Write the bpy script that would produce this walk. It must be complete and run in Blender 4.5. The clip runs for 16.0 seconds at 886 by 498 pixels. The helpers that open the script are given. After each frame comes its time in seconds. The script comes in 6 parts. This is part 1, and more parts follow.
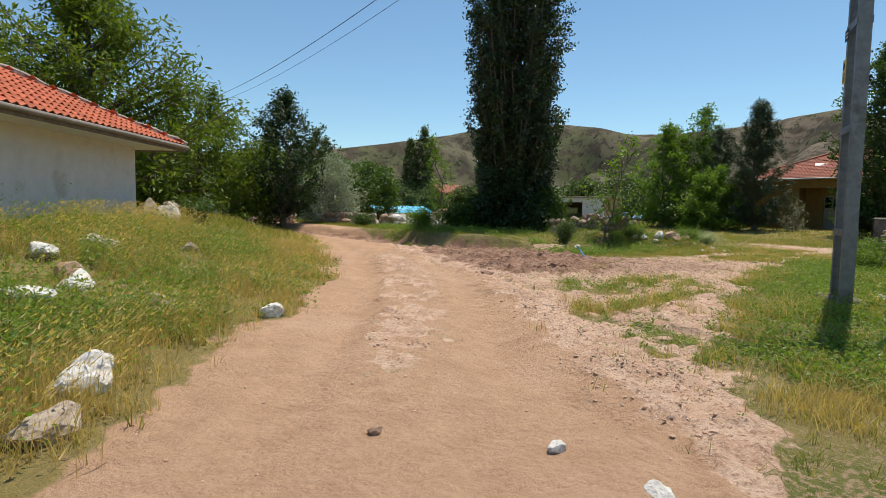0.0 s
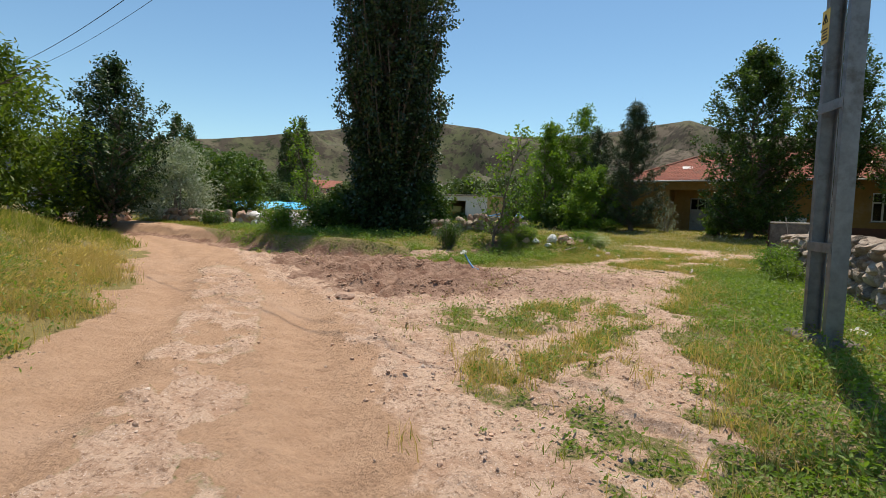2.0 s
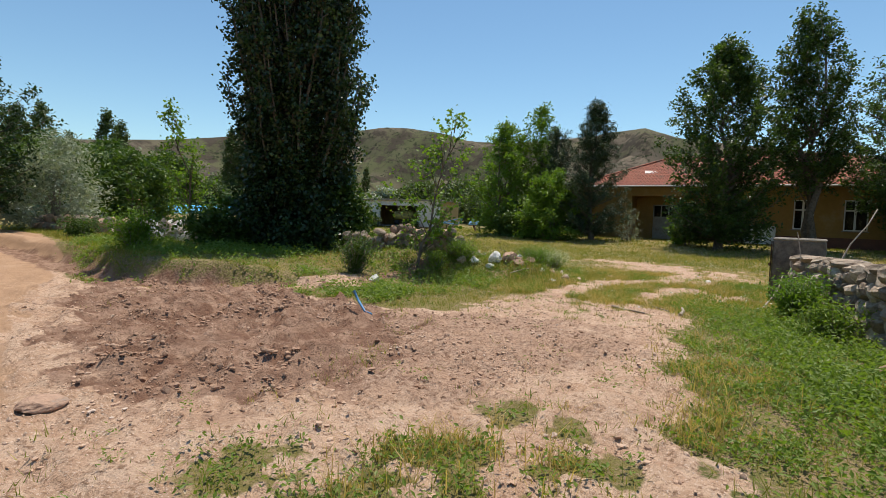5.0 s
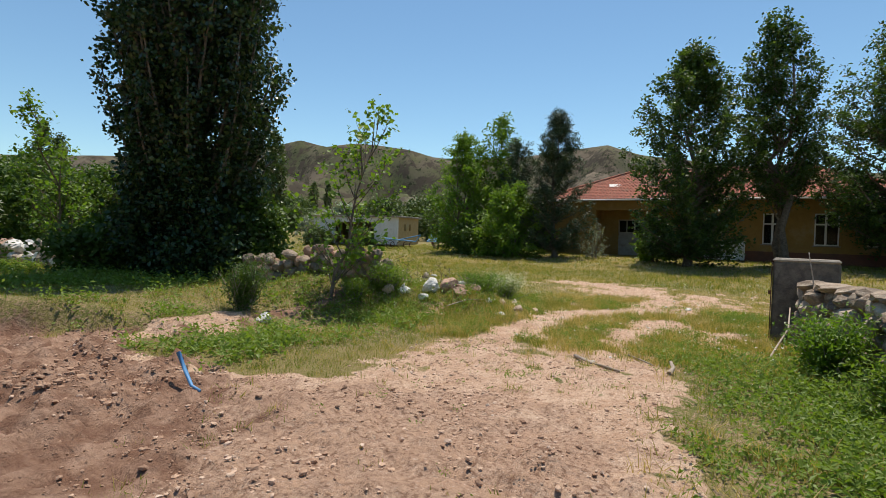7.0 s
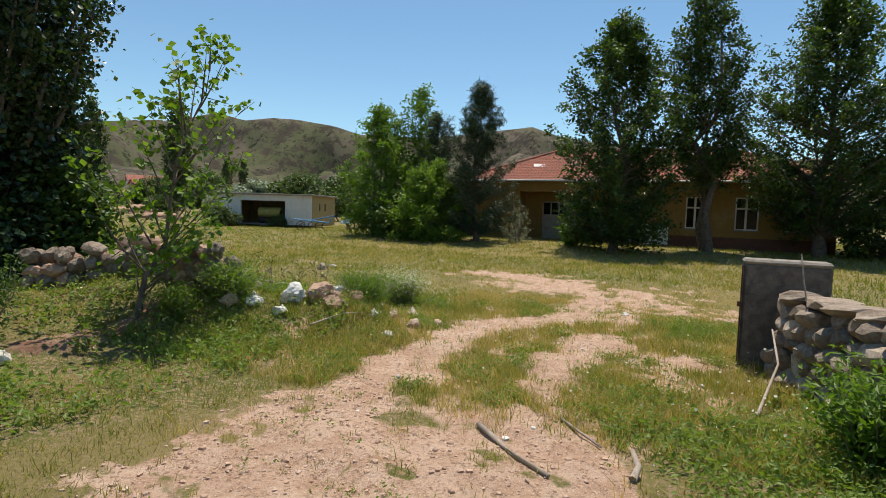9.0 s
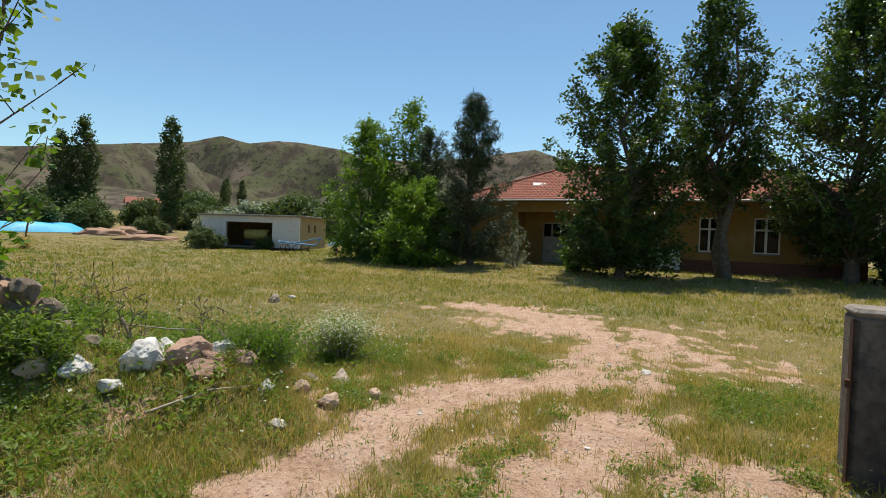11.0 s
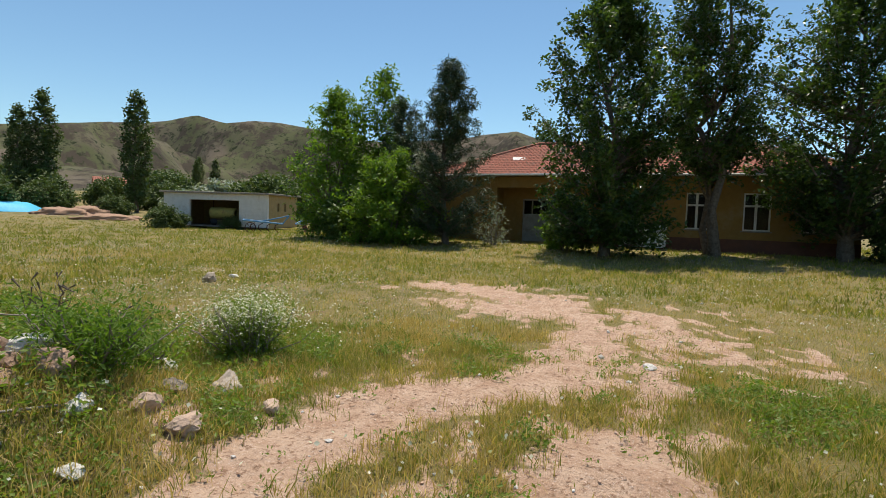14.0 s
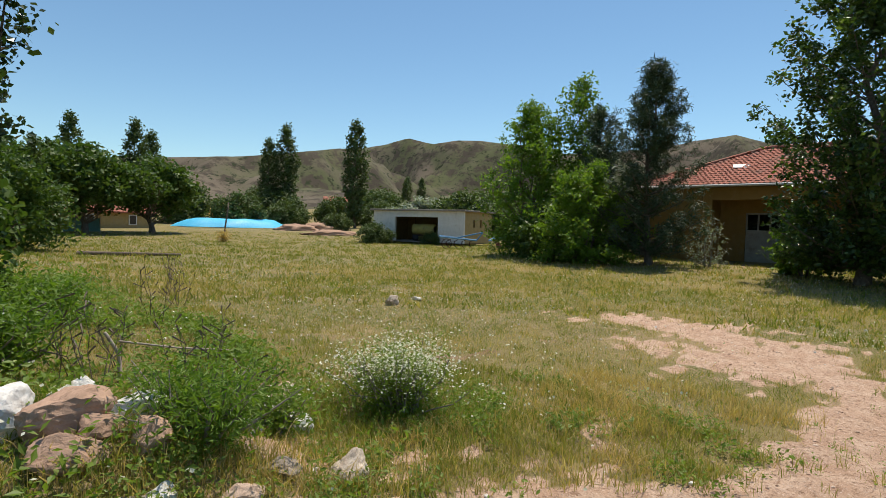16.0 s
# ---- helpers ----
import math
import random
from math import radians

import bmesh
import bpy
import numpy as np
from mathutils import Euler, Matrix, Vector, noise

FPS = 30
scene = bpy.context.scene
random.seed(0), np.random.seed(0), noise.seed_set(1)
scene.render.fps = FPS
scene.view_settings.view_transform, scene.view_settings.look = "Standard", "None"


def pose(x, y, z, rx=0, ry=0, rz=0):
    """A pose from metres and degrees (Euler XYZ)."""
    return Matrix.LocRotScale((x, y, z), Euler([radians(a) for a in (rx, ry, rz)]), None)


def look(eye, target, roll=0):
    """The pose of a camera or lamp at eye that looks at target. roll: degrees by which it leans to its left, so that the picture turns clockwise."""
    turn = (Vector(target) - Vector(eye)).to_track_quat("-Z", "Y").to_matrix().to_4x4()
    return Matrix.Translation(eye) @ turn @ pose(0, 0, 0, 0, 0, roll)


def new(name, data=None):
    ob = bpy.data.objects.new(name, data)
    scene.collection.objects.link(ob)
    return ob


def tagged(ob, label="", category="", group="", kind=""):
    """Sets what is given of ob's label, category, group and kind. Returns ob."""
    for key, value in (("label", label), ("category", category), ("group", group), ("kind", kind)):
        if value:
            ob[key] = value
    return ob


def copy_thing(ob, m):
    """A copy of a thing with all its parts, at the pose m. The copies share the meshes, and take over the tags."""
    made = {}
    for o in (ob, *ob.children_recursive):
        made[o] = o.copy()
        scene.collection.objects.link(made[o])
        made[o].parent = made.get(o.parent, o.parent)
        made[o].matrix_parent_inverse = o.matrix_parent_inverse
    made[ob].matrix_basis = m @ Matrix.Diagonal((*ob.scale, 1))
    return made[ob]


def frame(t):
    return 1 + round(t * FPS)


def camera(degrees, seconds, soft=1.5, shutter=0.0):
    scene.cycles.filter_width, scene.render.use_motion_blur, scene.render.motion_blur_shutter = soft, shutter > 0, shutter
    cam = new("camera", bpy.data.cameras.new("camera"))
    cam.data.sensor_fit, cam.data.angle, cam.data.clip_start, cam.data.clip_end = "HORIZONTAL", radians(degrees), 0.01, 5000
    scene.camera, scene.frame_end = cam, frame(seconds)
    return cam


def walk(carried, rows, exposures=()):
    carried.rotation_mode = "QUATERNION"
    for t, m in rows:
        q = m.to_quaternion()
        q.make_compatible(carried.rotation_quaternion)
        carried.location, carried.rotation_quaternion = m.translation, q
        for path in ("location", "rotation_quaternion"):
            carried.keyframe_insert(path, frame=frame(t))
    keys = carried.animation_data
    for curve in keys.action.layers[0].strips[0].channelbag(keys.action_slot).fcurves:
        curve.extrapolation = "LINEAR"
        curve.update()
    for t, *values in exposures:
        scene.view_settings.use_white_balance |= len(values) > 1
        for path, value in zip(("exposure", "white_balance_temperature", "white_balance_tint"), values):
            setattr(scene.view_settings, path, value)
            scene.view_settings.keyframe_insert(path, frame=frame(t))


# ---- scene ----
cam = camera(77.8, 16.0, soft=0.6)
PATH = [
    (0, (-0.067, -0.072, 1.471), (1.146, 1.511, 1.322), 0.9),
    (0.5, (0.477, 0.56, 1.495), (1.708, 2.132, 1.374), 1.0),
    (1, (1.037, 1.067, 1.497), (2.327, 2.589, 1.353), 1.1),
    (1.5, (1.694, 1.616, 1.518), (3.159, 2.972, 1.395), 1.5),
    (2, (2.306, 1.972, 1.514), (3.822, 3.267, 1.364), 1.6),
    (2.5, (2.989, 2.337, 1.531), (4.579, 3.541, 1.385), 1.8),
    (3, (3.596, 2.613, 1.564), (5.203, 3.795, 1.414), 1.9),
    (3.5, (4.067, 2.758, 1.607), (5.613, 4.018, 1.449), 1.7),
    (4, (4.692, 3.034, 1.651), (6.221, 4.319, 1.534), 1.7),
    (4.5, (5.317, 3.281, 1.674), (6.804, 4.609, 1.509), 1.6),
    (5, (6.048, 3.597, 1.662), (7.651, 4.786, 1.533), 1.8),
    (5.2, (6.37, 3.719, 1.692), (8.017, 4.848, 1.585), 1.8),
    (7.3, (9.067, 4.622, 1.705), (10.745, 5.709, 1.654), 1.5),
    (7.5, (9.339, 4.734, 1.732), (11.023, 5.812, 1.695), 1.8),
    (8, (10.01, 4.932, 1.783), (11.709, 5.98, 1.66), 1.9),
    (8.5, (10.699, 5.156, 1.812), (12.462, 6.087, 1.654), 1.9),
    (8.7, (10.997, 5.222, 1.836), (12.793, 6.09, 1.695), 1.9),
    (10.8, (13.824, 5.723, 1.824), (15.614, 6.61, 1.743), 1.9),
    (11, (14.09, 5.829, 1.832), (15.885, 6.709, 1.779), 1.9),
    (11.5, (14.618, 6.028, 1.811), (16.405, 6.925, 1.76), 1.9),
    (12, (15.175, 6.131, 1.79), (17.026, 6.889, 1.763), 1.8),
    (12.5, (15.687, 6.215, 1.74), (17.569, 6.888, 1.812), 1.9),
    (13, (15.826, 6.183, 1.446), (17.698, 6.88, 1.339), 1.9),
    (13.5, (15.812, 6.183, 1.234), (17.654, 6.928, 1.005), 1.9),
    (14, (15.861, 6.248, 1.553), (17.683, 7.064, 1.438), 1.9),
    (14.5, (15.898, 6.394, 1.811), (17.574, 7.483, 1.877), 1.9),
    (15, (16.158, 6.464, 1.793), (17.61, 7.839, 1.833), 1.7),
    (15.5, (16.526, 6.6, 1.757), (17.916, 8.038, 1.722), 1.7),
    (16, (16.958, 6.688, 1.737), (18.382, 8.09, 1.649), 1.7),
]
walk(cam, [(t, look(eye, target, roll)) for t, eye, target, roll in PATH])

# ---------------------------------------------------------------- sun, sky, exposure
SUN_AZ, SUN_EL = math.atan2(0.966, 0.26), radians(71)   # turn from +y towards +x, height
world = bpy.data.worlds.new("sky")
scene.world = world
world.use_nodes = True
wn = world.node_tree.nodes
sky = wn.new("ShaderNodeTexSky")
sky.sky_type, sky.sun_disc = "NISHITA", False
sky.sun_elevation, sky.sun_rotation = SUN_EL, SUN_AZ
sky.altitude, sky.air_density, sky.dust_density, sky.ozone_density = 1200, 1.15, 0.25, 0.6
wn["Background"].inputs["Strength"].default_value = 0.108
clear = wn.new("ShaderNodeMix")
clear.data_type, clear.blend_type = "RGBA", "MULTIPLY"
clear.inputs["Factor"].default_value, clear.inputs["B"].default_value = 1.0, (0.84, 1.02, 1.05, 1)   # a clear, dry summer sky
world.node_tree.links.new(sky.outputs[0], clear.inputs["A"])
world.node_tree.links.new(clear.outputs["Result"], wn["Background"].inputs["Color"])
sun = new("sun", bpy.data.lights.new("sun", "SUN"))
sun.data.energy, sun.data.angle, sun.data.color = 4.5, radians(0.53), (1.0, 0.905, 0.77)
to_sun = Vector((math.sin(SUN_AZ) * math.cos(SUN_EL), math.cos(SUN_AZ) * math.cos(SUN_EL), math.sin(SUN_EL)))
sun.matrix_world = look(to_sun * 60, (0, 0, 0))
scene.view_settings.exposure = 0.2

# ---------------------------------------------------------------- numeric helpers
TABLE = np.random.default_rng(5).random((256, 256))


def vnoise(x, y):
    """Smooth lattice noise, 0 to 1."""
    xi, yi = np.floor(x).astype(int), np.floor(y).astype(int)
    fx, fy = x - xi, y - yi
    fx, fy = fx * fx * (3 - 2 * fx), fy * fy * (3 - 2 * fy)
    a, b = TABLE[xi % 256, yi % 256], TABLE[(xi + 1) % 256, yi % 256]
    c, d = TABLE[xi % 256, (yi + 1) % 256], TABLE[(xi + 1) % 256, (yi + 1) % 256]
    return (a * (1 - fx) + b * fx) * (1 - fy) + (c * (1 - fx) + d * fx) * fy


def fbm(x, y, octaves=4):
    s, amp, tot = 0.0, 1.0, 0.0
    for k in range(octaves):
        s = s + amp * vnoise(x * 2 ** k + 17.3 * k, y * 2 ** k + 9.1 * k)
        tot += amp
        amp *= 0.5
    return s / tot


def smooth(a, b, v):
    u = np.clip((v - a) / (b - a), 0, 1)
    return u * u * (3 - 2 * u)


# ---------------------------------------------------------------- plan of the ground
ROAD_Y = [-40, -6, 0, 3.3, 5.5, 9.5, 14, 20, 27, 36, 48, 70]
ROAD_X = [-24, -3.4, 0.7, 2.35, 4.0, 6.6, 8.7, 10.8, 12.3, 12.2, 9.0, 0.0]


def road_side(x, y):
    """Distance from the road's middle, positive to its right-hand side."""
    return (x - np.interp(y, ROAD_Y, ROAD_X)) * np.interp(y, [0, 6, 14, 24], [0.72, 0.74, 0.88, 0.99])


def segment(x, y, ax, ay, bx, by):
    u = np.clip(((x - ax) * (bx - ax) + (y - ay) * (by - ay)) / ((bx - ax) ** 2 + (by - ay) ** 2), 0, 1)
    return np.hypot(x - ax - u * (bx - ax), y - ay - u * (by - ay))


TRACK = [(12.4, 7.3), (14.5, 7.9), (17.1, 8.3), (19.6, 8.35), (20.7, 7.4), (22.4, 7.3), (24.5, 7.5), (25.6, 8.4), (26.6, 9.6), (27.2, 11.5)]
TRACK_B = [(12.5, 6.2), (15.0, 6.3), (17.2, 6.7), (19.1, 6.6), (20.6, 6.5), (23.0, 6.35), (25.5, 6.6)]
MUD = [(8.0, 10.4), (8.9, 12.5), (10.1, 13.6), (12.0, 13.3), (12.7, 12.0), (12.1, 10.5), (12.2, 9.2), (12.6, 8.4), (13.5, 7.2),
       (12.8, 5.4), (11.8, 5.0), (10.3, 5.6), (9.2, 5.9), (8.3, 6.6), (7.6, 7.6), (7.9, 9.0)]
MUD_CORE = [(8.1, 10.4), (9.6, 12.4), (11.8, 12.8), (12.4, 11.4), (11.9, 9.6), (11.4, 8.4), (10.0, 7.5), (8.8, 7.0), (8.1, 8.2)]
PATCH = [(7.8, 6.7), (9.2, 5.7), (9.8, 5.0), (9.1, 4.4), (7.7, 4.1), (6.4, 3.55), (5.2, 2.5), (4.8, 2.7), (5.5, 4.0), (6.5, 5.2)]
VERGE_X = [2.0, 4.5, 5.4, 6.2, 7.5, 8.6, 9.9, 11.8, 15.5, 18.2, 20.0]
VERGE_Y = [0.2, 1.9, 2.4, 2.75, 3.25, 3.7, 4.13, 4.87, 5.45, 5.9, 5.6]
FRONT_X = [12.0, 12.6, 13.4, 14.6, 15.7, 17.7, 19.8, 21.0]
FRONT_Y = [9.6, 8.5, 8.5, 8.75, 8.65, 8.55, 8.75, 8.6]
MOUND = [(16.7, 12.6), (17.0, 11.2), (17.9, 10.0)]


def near_line(x, y, line):
    return np.min([segment(x, y, *line[i], *line[i + 1]) for i in range(len(line) - 1)], axis=0)


def within(x, y, poly, reach=2.0):
    """Distance inside a closed outline, negative outside it."""
    P = np.array(poly)
    out = np.full(x.shape, -reach)
    k = (x > P[:, 0].min() - reach) & (x < P[:, 0].max() + reach) & (y > P[:, 1].min() - reach) & (y < P[:, 1].max() + reach)
    if not k.any():
        return out
    xs, ys = x[k], y[k]
    d, odd = np.full(xs.shape, 1e9), np.zeros(xs.shape, bool)
    for (ax, ay), (bx, by) in zip(poly, poly[1:] + poly[:1]):
        d = np.minimum(d, segment(xs, ys, ax, ay, bx, by))
        if ay != by:
            odd ^= ((ay > ys) != (by > ys)) & (xs < (bx - ax) * (ys - ay) / (by - ay) + ax)
    out[k] = np.where(odd, d, -d)
    return out


def masks(x, y):
    """Shares of road sand, pale scree, churned mud and dry grass at a place."""
    x, y = np.asarray(x, float), np.asarray(y, float)
    s = road_side(x, y)
    n1, n2 = fbm(x * 0.7, y * 0.7), fbm(x * 2.3 + 40, y * 2.3)
    n3 = fbm(x * 5.5 + 12, y * 5.5 + 31, 3)
    near = 1 - smooth(30, 60, np.hypot(x, y))
    wob = (n1 - 0.5) * 1.1 + (n2 - 0.5) * 0.5
    edge_n = (n2 - 0.5) * 0.9 + (n3 - 0.5) * 0.6
    road = smooth(-2.1, -1.5, s + wob * 0.8 + edge_n * 0.5) * (1 - smooth(45, 70, y))
    side = np.interp(y, [0, 8, 10.5, 14, 20, 28], [1.15, 1.1, 0.55, 0.35, 0.7, 1.1])
    sand = road * (1 - smooth(-0.15, 0.2, s - side + edge_n * 0.5))
    # bare scree between the road and the verge, up to the bank
    verge = y - np.interp(x, VERGE_X, VERGE_Y)
    bank_x = np.interp(y, [0, 11, 12, 13.3, 15, 18, 25, 33], [30, 30, 12.4, 11.0, 10.5, 10.8, 11.6, 10.6])
    front = np.where(x > 12, np.interp(x, FRONT_X, FRONT_Y), 99.0) - y
    scree = smooth(-0.25, 0.1, s - side + edge_n * 0.5) * smooth(-0.1, 0.35, verge + edge_n * 1.1) * smooth(0.0, 0.5, bank_x - x + wob) * (1 - smooth(36, 50, y))
    scree = scree * smooth(-0.1, 0.35, front + edge_n * 1.0) * (1 - smooth(14.2, 16.6, x + edge_n * 3.0))
    tufts = smooth(-0.35, 0.35, within(x, y, PATCH) + edge_n * 0.9) * smooth(0.40, 0.54, n2 * 0.5 + n3 * 0.5)
    scree = scree * (1 - 0.95 * tufts)
    spots = smooth(0.60, 0.68, n2 * 0.5 + n3 * 0.5) * smooth(12.5, 14, x)
    scree = scree * (1 - 0.8 * spots)
    pale = np.maximum(scree, 0)
    strip = np.exp(-((s + 0.18 + wob * 0.2 + edge_n * 0.2) / 0.48) ** 4) * smooth(0.33, 0.52, n2 * 0.55 + n1 * 0.2 + n3 * 0.25) * smooth(3.2, 4.6, y) * (1 - smooth(11, 15, y))
    mud_d = within(x, y, MUD)
    mud = smooth(-0.35, 0.45, mud_d + edge_n * 1.1) * (0.45 + 0.55 * smooth(-0.5, 0.5, within(x, y, MUD_CORE) + edge_n * 1.3))
    mud = np.maximum(mud, 0.8 * smooth(0.0, 0.9, s - side + wob * 0.6) * (1 - smooth(0.2, 0.8, x - bank_x)) * smooth(10.5, 12, y) * (1 - smooth(16, 22, y)) * smooth(0.38, 0.52, n1 * 0.4 + n2 * 0.6))
    mud = np.maximum(mud, 0.9 * np.exp(-((x - bank_x - 0.15 + edge_n * 0.4) / 0.38) ** 2) * smooth(12.3, 13.2, y) * (1 - smooth(27, 33, y)))
    d, d2 = near_line(x, y, TRACK), near_line(x, y, TRACK_B)
    lanes = 1 - smooth(0.25, 0.62, d + edge_n * 1.1)
    lanes = np.maximum(lanes, 0.95 * (1 - smooth(0.05, 0.5, d2 + (n1 - 0.45) * 1.6 + edge_n * 1.2)))
    lanes = np.maximum(lanes, 1 - smooth(0.7, 1.2, np.hypot((x - 19.15) / 0.85, (y - 6.6) / 0.5) + edge_n * 1.2))
    lanes = np.maximum(lanes, 1 - smooth(0.7, 1.2, np.hypot((x - 25.6) / 1.7, (y - 8.6) / 1.0) + edge_n * 1.6))
    lanes = np.maximum(lanes, 1 - smooth(0.6, 1.2, np.hypot((x - 13.3) / 1.0, (y - 11.7) / 0.5) + edge_n * 1.4))
    thin = smooth(0.52, 0.61, n1 * 0.35 + n2 * 0.3 + n3 * 0.35) * (1 - smooth(0.8, 4.0, np.minimum(d, d2))) * smooth(14.5, 17, x) * 0.8
    thin = np.maximum(thin, 0.9 * smooth(0.50, 0.60, n2 * 0.5 + n3 * 0.5) * (1 - smooth(0.7, 1.2, np.hypot((x - 17.7) / 1.6, (y - 7.1) / 0.7))))
    pale = np.clip(np.maximum.reduce([pale, lanes, thin, strip * 0.95]), 0, 1) * (1 - 0.55 * smooth(0.3, 0.9, mud))
    dry = smooth(0.45, 0.62, fbm(x * 0.35 + 9, y * 0.35)) * 0.6
    dry = np.maximum(dry, smooth(-3.6, -2.2, s + wob) * (1 - smooth(-1.6, -1.2, s)) * 0.95)
    dry = np.maximum(dry, np.exp(-((x - 35.5 + wob * 3) / 2.5) ** 2) * 0.6)
    dry = np.maximum(dry, 0.75 * smooth(15, 18, x) * (1 - smooth(1.0, 3.2, d2 + wob)))
    sand = sand * (1 - 0.95 * smooth(0.25, 0.7, strip))
    return sand * near, pale, np.clip(mud, 0, 1), np.clip(dry, 0, 1)


# skyline of the hills: bearing and rise in degrees, as seen from the walk
SKY_A = [-180, -40, 0, 14, 17, 20, 25, 30, 34.5, 37, 40.5, 43, 45.5, 48, 50, 53, 59, 64, 70, 80, 110, 180]
SKY_E = [2, 3, 5.5, 7.5, 8.5, 8.1, 7.4, 7.0, 7.1, 7.8, 8.2, 8.2, 7.75, 8.3, 7.7, 7.0, 6.0, 5.3, 4.8, 4.2, 3, 2]


def height(x, y):
    """Height of the ground."""
    x, y = np.asarray(x, float), np.asarray(y, float)
    s = road_side(x, y)
    z = 0.24 * np.exp(-((x - 11.5) / 6) ** 2) * np.exp(-(y - 6) ** 2 / 260)
    z = z + 0.05 * smooth(16, 22, x) - 0.06 * smooth(20, 26, x) * (1 - smooth(34, 44, x))
    z = z + 0.30 * smooth(33, 46, x) * (1 - smooth(20, 40, y))
    z = z + 1.02 * smooth(1.6, 6.4, -s) * smooth(2.5, 13, y) * (1 - 0.35 * smooth(24, 45, y)) * (1 - smooth(60, 90, y))
    z = z + 0.12 * smooth(1.6, 3.5, -s) * (1 - smooth(4, 9, y))
    bank = np.minimum(x - np.interp(y, [11, 12.2, 13.3, 15, 18, 25, 33], [12.9, 12.6, 11.3, 10.8, 11.1, 12.0, 11.0]), (y - 11.3) * 0.8 + (x - 13) * 0.12)
    rough = (fbm(x * 1.7, y * 1.7 + 5) - 0.5) * 0.5
    z = z + (0.42 - 0.26 * smooth(11.8, 13.2, x) * (1 - smooth(12, 14, y))) * smooth(0.0, 0.55, bank + rough) * (1 - smooth(16.5, 23, x)) * (1 - smooth(40, 60, y))
    z = z + 0.45 * smooth(40, 75, y)
    sand, pale, mud, dry = masks(x, y)
    close = 1 - smooth(28, 40, np.hypot(x - 8, y - 6))
    rut = -0.075 * (np.exp(-((s + 0.95) / 0.25) ** 2) + np.exp(-((s - 0.72) / 0.25) ** 2)) * smooth(2.0, 4.5, y + x * 0.2)
    z = z + rut * sand
    press = smooth(0.46, 0.60, fbm(x * 0.9 + 21, y * 0.9 + 4))
    z = z + sand * 0.012 * press * np.sin(24 * (x * 0.55 + y * 0.84) + 8 * np.abs((s + 0.1) % 0.9 - 0.45) + 3 * fbm(x * 1.5, y * 1.5))
    z = z + close * (sand * 0.05 * (fbm(x * 2.2, y * 2.2) - 0.5) + (1 - sand) * 0.10 * (fbm(x * 1.3, y * 1.3) - 0.5))
    ridge = np.abs(fbm(x * 2.6 + 3, y * 2.6, 5) - 0.5)
    tread = np.sin(6.5 * (x * -0.50 + y * 0.87) + 5 * fbm(x * 0.6, y * 0.6)) * smooth(0.42, 0.55, fbm(x * 0.8 + 3, y * 0.8 + 8))
    z = z + close * mud ** 1.5 * (0.42 * (ridge - 0.10) + 0.12 * (fbm(x * 0.9, y * 0.9) - 0.5) + 0.20 * (fbm(x * 4.5, y * 4.5) - 0.5) + 0.045 * tread)
    z = z + close * pale * (0.07 * (fbm(x * 4, y * 4, 3) - 0.5) + 0.045 * smooth(0.50, 0.62, fbm(x * 6.5 + 5, y * 6.5, 2)) * (x < 12))
    z = z + 0.48 * np.exp(-(near_line(x, y, MOUND) / 0.85) ** 2)
    z = z + close * 0.03 * np.maximum(sand, pale) * np.sin(9.0 * (x * 0.79 - y * 0.61) + 4 * fbm(x, y)) * smooth(0.5, 0.62, fbm(x * 0.6 + 7, y * 0.6)) * 0.5
    r = np.hypot(x - 8, y - 4)
    ang = np.degrees(np.arctan2(y - 4, x - 8))
    crest = np.tan(np.radians(np.interp(ang, SKY_A, SKY_E))) * 690 + 1.5
    spur = fbm(x / 90 + 3, y / 90, 5)
    up = smooth(170, 700, r) ** 1.25
    dip = (spur - 0.58) * 130 * smooth(190, 420, r) * (1 - smooth(560, 690, r))
    crag = (np.abs(fbm(x / 35, y / 35, 4) - 0.5)) * 44 * smooth(300, 600, r) * (1 - 0.9 * smooth(600, 690, r))
    z = z + np.where(r < 170, 0, np.clip(crest * up + dip - crag, 0, crest / 690 * r * 0.985) * (1 - 0.5 * smooth(720, 2600, r)) + 3 * (fbm(x / 18, y / 18) - 0.5) * smooth(600, 700, r))
    z = z + 5.0 * smooth(75, 190, r)
    return z


def ground_at(x, y):
    return float(height(np.array([x]), np.array([y]))[0])


# ---------------------------------------------------------------- mesh helpers
def mesh_of(name, verts, faces, mats, smooth_shade=False):
    """A mesh from arrays: verts (n, 3); faces (m, 3) or (m, 4)."""
    me = bpy.data.meshes.new(name)
    verts, faces = np.asarray(verts, np.float32), np.asarray(faces, np.int32)
    k = faces.shape[1]
    me.vertices.add(len(verts))
    me.vertices.foreach_set("co", verts.ravel())
    me.loops.add(faces.size)
    me.loops.foreach_set("vertex_index", faces.ravel())
    me.polygons.add(len(faces))
    me.polygons.foreach_set("loop_start", np.arange(0, faces.size, k, dtype=np.int32))
    me.polygons.foreach_set("loop_total", np.full(len(faces), k, np.int32))
    me.polygons.foreach_set("use_smooth", np.full(len(faces), smooth_shade))
    for m in mats if isinstance(mats, (list, tuple)) else [mats]:
        me.materials.append(m)
    me.update(calc_edges=True)
    return me


def bm_mesh(name, bm, mat, smooth_shade=False):
    me = bpy.data.meshes.new(name)
    bm.normal_update()
    bm.to_mesh(me)
    bm.free()
    me.materials.append(mat)
    if smooth_shade:
        me.polygons.foreach_set("use_smooth", np.full(len(me.polygons), True))
    return me


